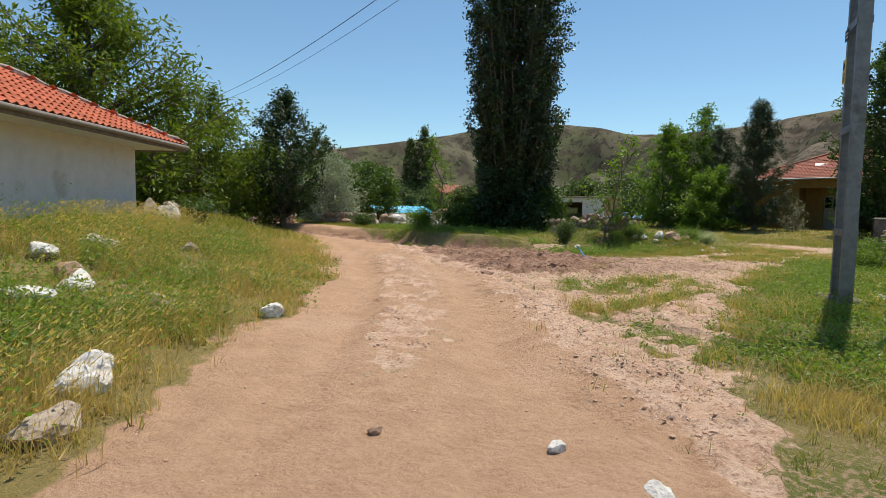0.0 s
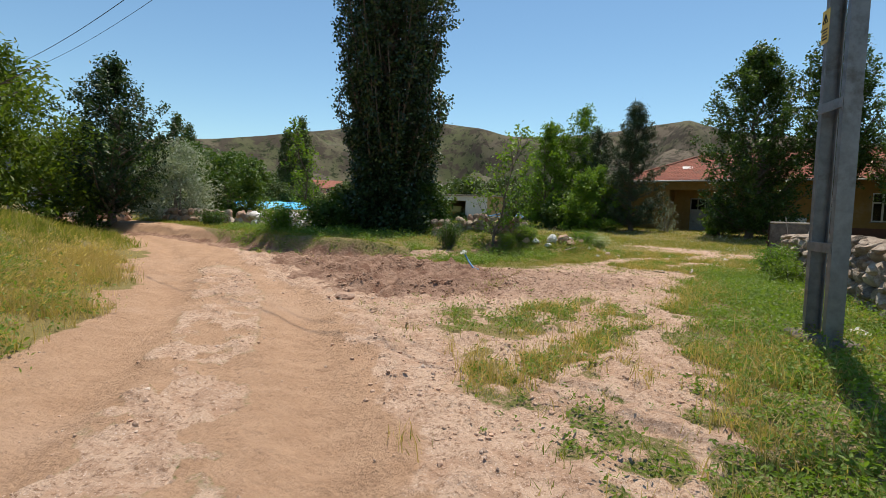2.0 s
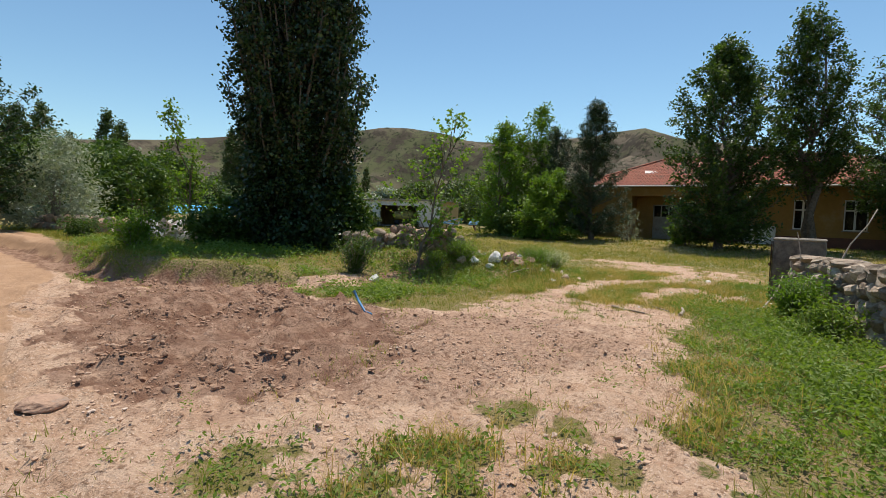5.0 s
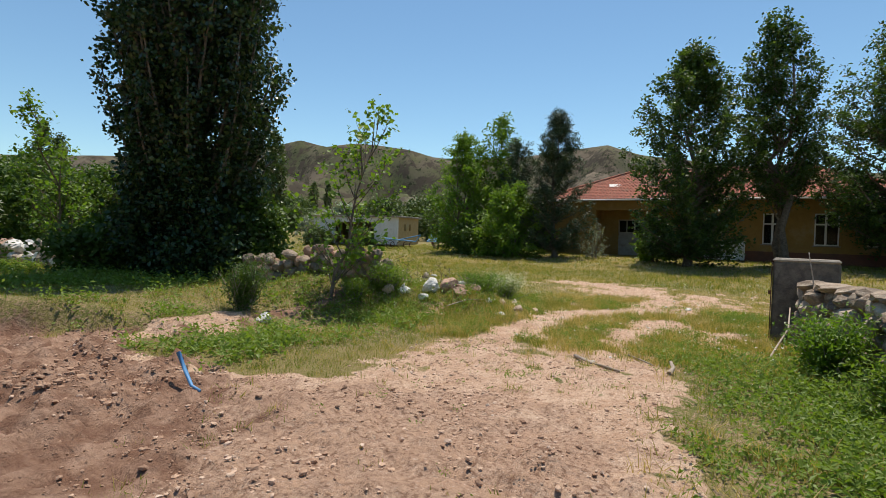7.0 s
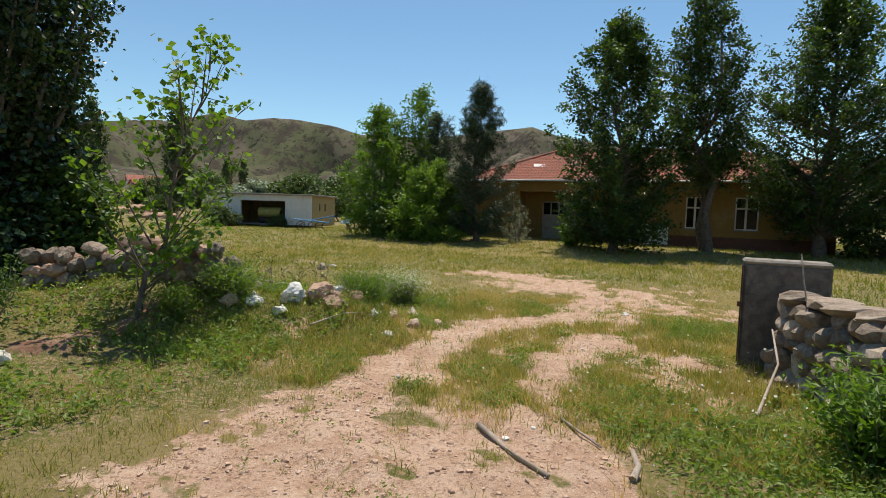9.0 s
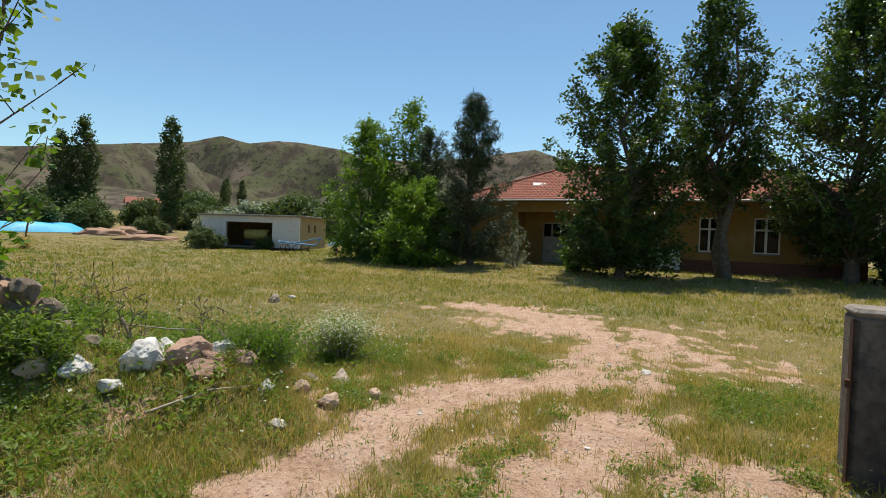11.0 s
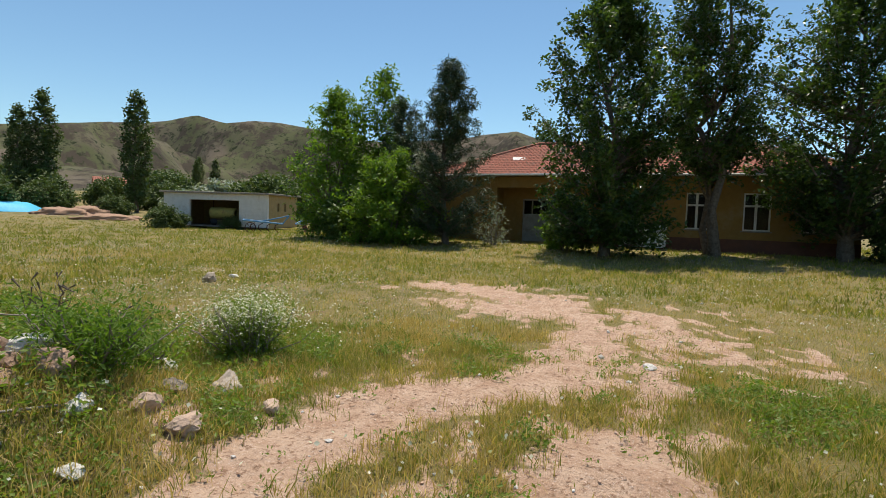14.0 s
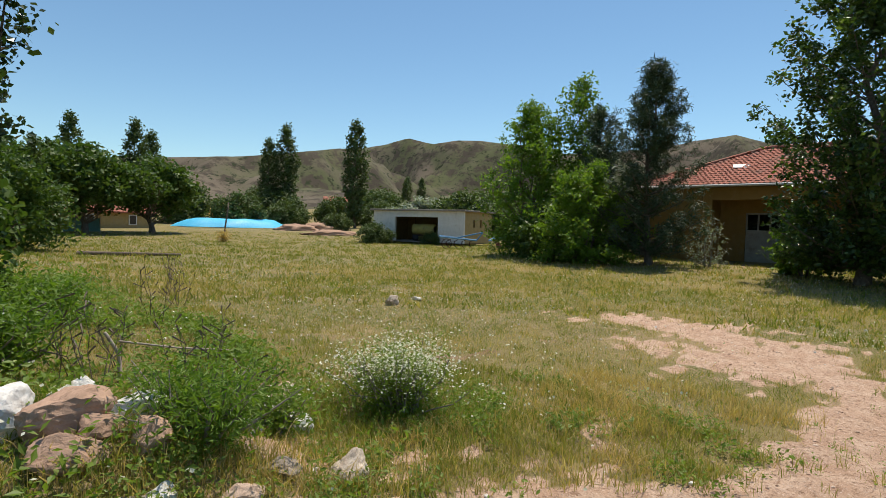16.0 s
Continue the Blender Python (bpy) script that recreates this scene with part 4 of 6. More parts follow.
def school():
    X, Y0, Y1, Z = 45.2, -0.6, 19.8, 0.18
    t = thing("school_building", (X, Y0, Z), "long ochre single-storey building with a red tile roof", "building")
    L, D, H, PL = Y1 - Y0, 9.8, 3.75, 0.78
    wins = [(0.0, 0), (1.23, 2.26), (3.48, 4.61), (6.04, 7.08)]
    holes = [(a, b, 1.2, 2.97) for a, b in wins[1:]]
    pr0, pr1 = 10.6, 17.2     # the porch, measured along the front
    turn = Matrix.Rotation(radians(90), 4, "Z") @ Matrix.Diagonal((1, -1, 1, 1))
    bm = boxes(wall_boxes(pr0, H, 0.3, holes), 0)
    bmesh.ops.remove_doubles(bm, verts=bm.verts, dist=1e-4)
    bmesh.ops.transform(bm, matrix=turn, verts=bm.verts)
    bmesh.ops.reverse_faces(bm, faces=bm.faces)
    part("wall", bm_mesh("wall", bm, M_OCHRE), t, "ochre rendered front wall")
    for wb in ((D / 2 + 0.3, 0.15, H / 2, D - 0.6, 0.3, H), (D / 2 + 0.3, L - 0.15, H / 2, D - 0.6, 0.3, H), (D - 0.15, L / 2, H / 2, 0.3, L, H)):
        part("wall", bm_mesh("wall", boxes([wb], 0), M_OCHRE), t)
    part("plinth", bm_mesh("plinth", boxes([(-0.02, pr0 / 2, PL / 2 - 0.2, 0.10, pr0, PL + 0.4)]), M_PLINTH), t, "dark red painted plinth")
    # recessed porch
    part("porch_pillar", bm_mesh("porch_pillar", boxes([(0.2, pr1 - 0.2, H / 2 - 0.1, 0.4, 0.4, H + 0.2)]), M_OCHRE), t)
    part("wall", bm_mesh("wall", boxes([(0.15, (pr1 + L) / 2 + 0.01, H / 2, 0.3, L - pr1 - 0.02, H)], 0), M_OCHRE), t)
    part("wall", bm_mesh("wall", boxes([(1.15, pr1 - 0.11, H / 2, 1.48, 0.2, H - 0.01)], 0), M_OCHRE), t)
    part("porch_beam", bm_mesh("porch_beam", boxes([(0.17, (pr0 + pr1 - 0.4) / 2, H - 0.30, 0.34, pr1 - 0.4 - pr0, 0.6)]), M_OCHRE), t)
    bm = boxes([(1.9, y, z, 0.2, w, h) for y, z, w, h in [(11.85, H / 2, 2.5, H), (16.5, H / 2, 1.4, H), (14.45, 3.17, 2.7, 1.16)]] + [(1.0, pr0 + 0.1, H / 2, 1.6, 0.2, H)], 0)
    part("porch_wall", bm_mesh("porch_wall", bm, M_OCHRE), t)
    part("porch_floor", bm_mesh("porch_floor", boxes([(0.9, (pr0 + pr1) / 2, -0.05, 2.0, pr1 - pr0, 0.35), (-0.35, (pr0 + pr1) / 2, -0.14, 0.5, pr1 - pr0, 0.26)]), M_CONCRETE), t, "worn concrete porch step")
    # Door and its frame carry the porch's shade as grey paint.
    d = part("door", bm_mesh("door", boxes([(1.88, 14.45, 0.92, 0.08, 2.66, 1.5)]), M_DOOR), t, "panelled double door, porch shade painted into its grey-white")
    part("door_frame", bm_mesh("door_frame", boxes([(1.85, 13.15 + k * 0.52, 2.12, 0.07, 0.07, 0.9) for k in range(6)] + [(1.85, 14.45, 1.7, 0.075, 2.6, 0.08), (1.85, 14.45, 2.55, 0.075, 2.6, 0.08)], 0.004), M_DOOR), d)
    for k in range(5):
        part("pane", bm_mesh("pane", boxes([(1.90, 13.41 + k * 0.52, 2.12, 0.006, 0.44, 0.76)], 0), M_GLASS), d)
    for a, b in wins[1:]:
        window_unit(t, a, b, 1.2, 2.97)
    # Assumed floor and back of the rooms, their shade put in as near-black paint.
    part("floor", bm_mesh("floor", boxes([(D / 2 + 0.2, L / 2, -0.02, D - 0.7, L - 0.7, 0.1)], 0), M_DARK), t)
    part("inner_wall", bm_mesh("inner_wall", boxes([(3.2, L / 2, H / 2, 0.12, L - 0.7, H - 0.1)], 0), M_DARK), t)
    part("ceiling_slab", bm_mesh("ceiling_slab", boxes([(D / 2 - 0.05, L / 2, H + 0.04, D + 0.85, L + 0.9, 0.07)], 0), M_EAVE), t)
    # hip roof
    ov, E, R = 0.5, H + 0.08, 6.30 - Z
    o = [(-ov, -ov, E), (-ov, L + ov, E), (D + ov, L + ov, E), (D + ov, -ov, E)]
    hr = 5.1
    r1, r2 = (D / 2, -ov + hr + 0.4, R), (D / 2, L + ov - hr, R)
    roof = part("roof", bm_mesh("roof", polygon_slab([o[1], o[0], r1, r2], 0.05), M_EAVE), t, "weathered red clay tile hip roof")
    for P in ([o[0], o[3], r1], [o[2], o[1], r2], [o[3], o[2], r2, r1]):
        part("roof", bm_mesh("roof", polygon_slab(P, 0.05), M_EAVE), t)
    half = D / 2 + ov
    sl = math.hypot(half, R - E)
    W = L + 2 * ov
    fm = slope_frame((-ov, L + ov, E + 0.01), (0, -1, 0), (half, 0, R - E))
    V, F = tile_sheet(tiles_on(lambda v: hr * v / sl, lambda v: W - (hr + 0.4) * v / sl, sl, 0.24), fm, 0.24)
    tagged(part("tiles", mesh_of("tiles", V, F, M_TILE_OLD), roof), kind="stuff")
    for o1, uu, vv, wd in ((o[0], (1, 0, 0), (0, hr + 0.4, R - E), D + 2 * ov), (o[2], (-1, 0, 0), (0, -hr, R - E), D + 2 * ov)):
        s2 = math.hypot(vv[1], R - E)
        V, F = tile_sheet(tiles_on(lambda v: half * v / s2, lambda v: wd - half * v / s2, s2, 0.24), slope_frame((o1[0], o1[1], E + 0.01), uu, vv), 0.24)
        tagged(part("tiles", mesh_of("tiles", V, F, M_TILE_OLD), roof), kind="stuff")
    for a, b in ((o[0], r1), (o[1], r2), (r1, r2)):
        pts = [Vector(a).lerp(Vector(b), k / 12) + Vector((0, 0, 0.07)) for k in range(13)]
        V, F = tube(pts, [0.09] * 13, 7)
        part("ridge", mesh_of("ridge", V, F, M_TILE_OLD), t)
    V, F = tube([(-ov - 0.05, -ov, E - 0.03), (-ov - 0.05, L + ov, E - 0.03)], [0.055, 0.055], 7)
    part("gutter", mesh_of("gutter", V, F, M_WHITE_PAINT, True), t)
    part("roof_patch", bm_mesh("roof_patch", boxes([(2.0, 16.1, E + 1.12, 0.5, 0.9, 0.03, 0, -25, 20)]), M_WHITE_PAINT), t, "white patch on the tiles")


# ---------------------------------------------------------------- the open shed
def shed():
    ax, ay = 49.2, 36.2
    ang = 104.0
    t = thing("shed", (ax, ay, 0.28), "low whitewashed shed with an open front", "shed", rz=ang)
    W, D, H = 9.0, 5.2, 2.55     # local: x along the front from the near corner, -y into the shed
    bm = boxes([(x, y - 0.0, z, sx, sy, sz) for x, y, z, sx, sy, sz in [(a, -b, c, d, e, f) for a, b, c, d, e, f in wall_boxes(W, H, 0.22, [(2.4, 6.7, 0.0, 2.05)])]], 0)
    part("wall", bm_mesh("wall", bm, M_WHITEWASH), t, "whitewashed front wall")
    bm = boxes(wall_boxes(D - 0.22, H, 0.22, [(1.4, 1.75, 1.3, 1.95), (2.6, 2.95, 1.3, 1.95)]), 0)
    bmesh.ops.transform(bm, matrix=Matrix.Translation((0, -0.22, 0)) @ Matrix.Rotation(radians(-90), 4, "Z"), verts=bm.verts)
    part("wall", bm_mesh("wall", bm, M_YELLOW_WALL), t, "yellow rendered side wall")
    part("wall", bm_mesh("wall", boxes([(W / 2, -D + 0.11, H / 2, W - 0.46, 0.22, H), (W - 0.11, -D / 2 - 0.11, H / 2, 0.22, D - 0.23, H)], 0), M_YELLOW_WALL), t)
    part("roof_slab", bm_mesh("roof_slab", boxes([(W / 2, -D / 2, H + 0.07, W + 0.5, D + 0.5, 0.14)], 0.02), M_CONCRETE), t, "flat concrete roof slab")
    part("floor", bm_mesh("floor", boxes([(W / 2, -D / 2, -0.02, W - 0.5, D - 0.5, 0.1)], 0), M_CONCRETE), t)
    m = t.matrix_basis
    b = m @ Vector((4.4, -1.1, 0))
    k = thing("fuel_tank", (b.x, b.y, 0.31), "mustard-yellow tank trailer parked inside the shed", "tank", rz=ang)
    V, F = tube([(-1.1, 0, 1.0), (-1.0, 0, 1.0), (1.0, 0, 1.0), (1.1, 0, 1.0)], [0.3, 0.46, 0.46, 0.3], 14)
    part("body", mesh_of("body", V, F, M_MUSTARD, True), k)
    part("frame", bm_mesh("frame", boxes([(0, 0, 0.48, 2.1, 0.7, 0.08), (0.9, 0, 1.75, 0.05, 0.05, 0.9)]), M_RUST), k)
    for sx in (-0.6, 0.6):
        V, F = tube([(sx, 0.35, 0.27), (sx, 0.53, 0.27)], [0.27, 0.27], 14)
        part("wheel", mesh_of("wheel", V, F, M_BLACK, True), k)


def plough(x, y, rz):
    t = thing("plough", (x, y, ground_at(x, y)), "rusty field plough with a pale blue frame", "farm implement", rz=rz)
    P = []
    for a, b in (((-1.1, -0.3, 0.62), (1.3, -0.3, 0.85)), ((-1.1, 0.35, 0.62), (1.3, 0.35, 0.8)), ((-1.1, -0.3, 0.62), (-1.1, 0.35, 0.62)), ((1.3, -0.3, 0.85), (1.3, 0.35, 0.8)),
                 ((-1.1, 0, 0.62), (-1.5, 0, 1.15)), ((-1.5, 0, 1.15), (0.2, 0, 0.75)), ((0.2, -0.3, 0.74), (0.2, 0.35, 0.72))):
        P.append(tube([a, b], [0.045, 0.045], 6))
    V, F = joined(P)
    part("frame", mesh_of("frame", V, F, M_BLUE_PAINT), t, "pale blue painted steel frame")
    for i in range(4):
        xx = -0.9 + i * 0.5
        pts = [(xx, 0.1, 0.65), (xx + 0.25, 0.0, 0.5), (xx + 0.28, -0.1, 0.28), (xx + 0.05, -0.2, 0.03)]
        V, F = tube(pts, [0.03, 0.035, 0.04, 0.02], 6)
        part("tine", mesh_of("tine", V, F, M_RUST), t, "curved rusty tine")
    pts = [(0.9 + 0.33 * math.cos(a), -0.45, 0.33 + 0.33 * math.sin(a)) for a in np.linspace(0, 2 * math.pi, 15)]
    spokes = [tube([(0.9, -0.45, 0.33), p], [0.015, 0.015], 4) for p in pts[:-1:2]]
    V, F = joined([tube(pts, [0.03] * 15, 5, False)] + spokes)
    part("wheel", mesh_of("wheel", V, F, M_RUST), t, "spoked iron wheel")


# ---------------------------------------------------------------- steel mast and wires
def mast():
    x, y = 9.12, 2.62
    t = thing("utility_pole", (x, y, ground_at(x, y)), "grey steel lattice utility pole on a concrete footing", "utility pole", rz=-60)
    part("footing", bm_mesh("footing", boxes([(0, 0, -0.02, 0.44, 0.84, 0.26, 0, 0, 4)], 0.04), M_PIER), t, "rough concrete footing")
    for s in (-1, 1):
        yy = s * 0.21
        bm = bmesh.new()
        prof = [(-0.08, -0.03), (-0.068, -0.03), (-0.068, 0.028), (0.068, 0.028), (0.068, -0.03), (0.08, -0.03), (0.08, 0.04), (-0.08, 0.04)]
        lo, hi = [[bm.verts.new((px, yy + s * py, z)) for px, py in prof] for z in (0.1, 9.1)]
        for k in range(8):
            bm.faces.new((lo[k], lo[(k + 1) % 8], hi[(k + 1) % 8], hi[k]))
        bm.faces.new(hi), bm.faces.new(lo[::-1])
        bmesh.ops.recalc_face_normals(bm, faces=bm.faces)
        part("channel", bm_mesh("channel", bm, M_STEEL), t)
    for k in range(6):
        z = 1.02 + 1.42 * k
        for xx in (-0.087, 0.087):
            part("batten", bm_mesh("batten", boxes([(xx, 0, z, 0.01, 0.49, 0.10)], 0.002), M_STEEL), t)
    sg = part("warning_sign", bm_mesh("warning_sign", boxes([(-0.097, 0.20, 3.28, 0.006, 0.15, 0.34)], 0.002), M_SIGN_Y), t, "yellow electrical warning plate")
    tri = [Vector((-0.102, 0.20 + 0.055 * math.sin(a), 3.345 + 0.058 * math.cos(a))) for a in (0, 2.094, 4.189)]
    V, F = joined([tube([tri[i], tri[(i + 1) % 3]], [0.005, 0.005], 4) for i in range(3)] + [tube([(-0.102, 0.205, 3.375), (-0.102, 0.19, 3.345), (-0.102, 0.208, 3.345), (-0.102, 0.195, 3.315)], [0.005] * 4, 4)])
    part("symbol", mesh_of("symbol", V, F, M_BLACK), sg)
    part("text_bars", bm_mesh("text_bars", boxes([(-0.101, 0.20, z, 0.002, w, 0.014) for z, w in ((3.25, 0.11), (3.22, 0.09), (3.185, 0.12), (3.155, 0.10))], 0), M_BLACK), sg)
    sg = part("number_plate", bm_mesh("number_plate", boxes([(-0.097, 0.18, 3.78, 0.006, 0.17, 0.16)], 0.002), M_BLACK), t, "small black plate with pale lettering")
    part("text_bars", bm_mesh("text_bars", boxes([(-0.101, 0.18, z, 0.002, w, 0.018) for z, w in ((3.80, 0.12), (3.75, 0.10))], 0), M_WHITE_PAINT), sg)
    part("crossarm", bm_mesh("crossarm", boxes([(0, 0, 8.7, 1.6, 0.09, 0.09), (0, 0, 7.9, 1.2, 0.08, 0.08)]), M_STEEL), t)
    for k, (dx, z) in enumerate(((-0.6, 8.85), (-0.35, 8.55))):
        V, F = tube([(dx, 0, z - 0.12), (dx, 0, z)], [0.035, 0.045], 8)
        part("insulator", mesh_of("insulator", V, F, M_WHITE_PAINT, True), t)
    # a second mast far along the road carries the other ends
    bx, by = 10.6, 44.0
    q = thing("utility_pole", (bx, by, ground_at(bx, by)), "distant grey steel utility pole", "utility pole")
    part("channel", bm_mesh("channel", boxes([(0, 0, 4.4, 0.2, 0.24, 9.0)], 0.01), M_STEEL), q)
    part("crossarm", bm_mesh("crossarm", boxes([(0, 0, 8.7, 1.6, 0.09, 0.09)]), M_STEEL), q)
    g = ground_at(x, y)
    for k, (a, b, rad) in enumerate((((x - 0.30, y + 0.52, g + 8.85), (bx - 0.6, by, ground_at(bx, by) + 8.75), 0.012), ((x - 0.17, y + 0.30, g + 8.55), (bx + 0.2, by, ground_at(bx, by) + 8.75), 0.008))):
        pts = [Vector(a).lerp(Vector(b), u) - Vector((0, 0, 1.0 * 4 * u * (1 - u))) for u in np.linspace(0, 1, 25)]
        V, F = tube(pts, [rad] * 25, 5)
        tagged(new("overhead_wire", mesh_of("overhead_wire", V, F, M_BLACK)), "thin black overhead wire between steel poles", "wire", "overhead wires")


white_house()
school()
shed()
plough(43.4, 31.2, 130)
plough(44.8, 29.2, 30)
mast()

# yard trees before the school
egg = lambda R, foot, wide=0.42: (lambda u: R * (foot + (1 - foot) * math.sin(math.pi / 2 * min(1, u / wide))) * max(0.06, 1 - max(0, (u - wide) / (1 - wide)) ** 1.8))
bough_tree("yard_tree", "tall broad leafy tree before the ochre building", 39.2, 9.45, 11.3, egg(3.2, 0.6, 0.45), 0.5, 0.092, 38000, L_ELM, M_BARK, 0.20, 21, 130, 9, 0.7, twig_len=0.85, spread_l=0.13, group="yard trees")
bough_tree("yard_tree", "slender leaning tree with a bare lower trunk", 42.3, 5.4, 12.9, egg(2.4, 0.5), 4.4, 0.092, 20000, L_ELM, M_BARK, 0.21, 22, 80, 9, 0.9, twig_len=0.8, spread_l=0.13, lean=(-1.0, 0.6), stems=2, group="yard trees")
bough_tree("yard_tree", "wide dark tree with low spreading boughs", 43.0, 0.4, 12.6, egg(4.0, 0.6), 1.8, 0.092, 42000, L_ELM, M_BARK, 0.26, 23, 140, 10, 0.6, twig_len=0.95, spread_l=0.14, group="yard trees")
bough_tree("yard_tree", "wide dark tree at the yard's far corner", 44.5, -4.6, 11.0, egg(3.6, 0.6), 1.6, 0.10, 19000, L_ELM, M_BARK, 0.22, 24, 90, 9, 0.6, twig_len=0.9, spread_l=0.14, group="yard trees")
bough_tree("pine_tree", "dark green pine with upswept tufted branches", 40.6, 17.2, 8.9, lambda u: 2.3 * (1 - u ** 1.5) ** 0.85 * (0.7 + 0.3 * min(1, u * 4)) + 0.15, 0.5, 0.16, 27000, L_PINE, M_BARK, 0.17, 25, 85, 8, 0.35, 0.6, 0.9, 0.4, 0.6, 0.10, slim=0.10, start=0.22)
bough_tree("pine_tree", "shorter dark pine among leafy trees", 42.3, 20.6, 7.6, lambda u: 2.1 * (1 - u ** 2.0) ** 0.8 + 0.15, 0.5, 0.16, 14000, L_PINE, M_BARK, 0.14, 26, 75, 8, 0.35, 0.6, 0.8, 0.4, 0.55, 0.09, slim=0.11, start=0.3)
bough_tree("locust_tree", "bright green locust tree with feathery leaves", 41.6, 24.4, 8.4, egg(2.6, 0.85, 0.35), 0.4, 0.12, 14000, L_LOCUST, M_BARK, 0.13, 27, 75, 8, 0.6, 0.5, 0.05, 0.7, 0.8, 0.14, stems=3, slim=0.4)
bough_tree("locust_tree", "bright green locust tree beside the pines", 43.2, 22.6, 9.6, egg(1.9, 0.6), 2.0, 0.12, 7000, L_LOCUST, M_BARK, 0.12, 28, 40, 8, 0.7, 0.5, 0.05, 0.7, 0.75, 0.14, slim=0.4)
bough_tree("leafy_bush", "bright green bush below the pine", 39.4, 19.6, 4.6, egg(2.3, 0.9, 0.35), 0.2, 0.11, 10000, L_LOCUST, M_BARK, 0.07, 29, 50, 8, 0.6, 0.5, 0.05, 0.7, 0.7, 0.13, stems=4, slim=0.4, category="bush")
tree("leafy_bush", "low dark bush below the pines", 40.2, 22.2, 2.6, dome(2.0, 0.9), 0.1, 0.11, 6000, 70, 0.36, L_GREEN, M_BARK, 0.05, 30, limbs=20, stems=4, category="bush")
tree("leafy_bush", "green bush beside the porch", 41.0, 11.5, 2.5, dome(0.95, 0.9), 0.1, 0.09, 4000, 40, 0.25, L_LOCUST, M_BARK, 0.04, 31, limbs=16, stems=4, category="bush")
tree("leafy_bush", "dark bush below the wide yard tree", 43.2, -2.2, 2.6, dome(1.9, 0.9), 0.1, 0.10, 5000, 50, 0.34, L_ELM, M_BARK, 0.05, 32, limbs=16, stems=4, category="bush")
bough_tree("leafy_bush", "thin grey-green bush by the porch pillar", 42.0, 15.2, 2.3, egg(0.9, 0.8), 0.1, 0.07, 700, L_SILVER, M_BARK_PALE, 0.03, 33, 22, 5, 1.0, 0.5, 0.5, 0.4, 0.4, 0.08, stems=4, slim=0.3, category="bush")

# the large poplar and the trees along the road
bough_tree("poplar_tree", "tall dark columnar poplar with dense small leaves", 16.3, 16.5, 14.6, lambda u: 1.78 * (0.66 + 0.34 * min(1, u / 0.26)) * max(0.1, 1 - max(0, (u - 0.66) / 0.34) ** 1.9), 0.9, 0.050, 125000, L_POPLAR, M_BARK, 0.24, 41, 230, 9, 1.5, 0.85, 0.75, 0.45, 0.6, 0.11, stems=6, slim=0.8, start=0.28, wig=0.02, flat=0.1)
bough_tree("poplar_suckers", "dense leafy suckers round the poplar's foot", 15.9, 16.1, 2.9, egg(1.6, 0.9, 0.3), 0.05, 0.055, 16000, L_ASH, M_BARK, 0.03, 40, 70, 7, 1.0, 0.6, 0.5, 0.5, 0.5, 0.13, stems=7, slim=0.75, category="bush")
tree("poplar_suckers", "leafy suckers beside the poplar's foot", 17.2, 15.6, 2.0, dome(0.7, 0.9), 0.05, 0.06, 9000, 90, 0.26, L_GREEN, M_BARK, 0.03, 42, stems=6, limbs=40, slim=0.7, category="bush")
tree("poplar_suckers", "low leafy growth beside the poplar", 14.9, 17.6, 1.3, dome(1.0, 0.9), 0.05, 0.06, 5000, 70, 0.24, L_GREEN, M_BARK, 0.03, 43, stems=5, limbs=30, slim=0.7, category="bush")
bough_tree("willow_tree", "broad bright green willow behind the white house", 2.2, 26.8, 9.6, egg(5.4, 0.85, 0.4), 0.3, 0.13, 34000, L_WILLOW, M_BARK, 0.3, 44, 130, 9, 0.5, 0.5, 0.1, 0.5, 1.1, 0.22, slim=0.35)
tree("willow_tree", "bright green willow beside the road", 7.2, 29.6, 6.8, dome(3.0, 0.9), 0.1, 0.12, 16000, 150, 0.5, L_WILLOW, M_BARK, 0.18, 45, limbs=40, slim=0.35, hang=0.3)
tree("willow_tree", "bright green willow behind the house roof", -5.0, 24.5, 8.6, dome(4.6, 0.85), 0.3, 0.14, 14000, 150, 0.62, L_WILLOW, M_BARK, 0.25, 46, limbs=40, slim=0.35, hang=0.3)
bough_tree("ash_tree", "dark green rounded tree by the roadside wall", 11.7, 30.2, 7.5, egg(2.6, 0.6), 1.2, 0.085, 16000, L_ASH, M_BARK, 0.17, 47, 80, 8, 0.7, 0.5, 0.35, 0.6, 0.7, 0.12, slim=0.5)
tree("silver_willow", "silvery grey willow bush behind the rubble wall", 15.2, 31.2, 4.0, dome(1.9, 0.85), 0.1, 0.10, 9000, 90, 0.36, L_SILVER, M_BARK_PALE, 0.08, 48, stems=4, limbs=30, slim=0.28, category="bush")
tree("leafy_bush", "low green bush at the ash tree's foot", 10.2, 30.6, 1.7, dome(1.3, 0.9), 0.05, 0.08, 3500, 40, 0.3, L_GREEN, M_BARK, 0.03, 49, stems=4, limbs=12, category="bush")
tree("orchard_tree", "round green orchard tree beyond the wall", 20.2, 35.6, 4.4, dome(2.5, 0.85), 0.2, 0.11, 9000, 100, 0.42, L_GREEN, M_BARK, 0.1, 50, limbs=30)
tree("orchard_tree", "round green orchard tree beyond the wall", 19.5, 40.0, 4.6, dome(2.6, 0.85), 0.2, 0.13, 7000, 90, 0.45, L_GREEN, M_BARK, 0.1, 51, limbs=30)
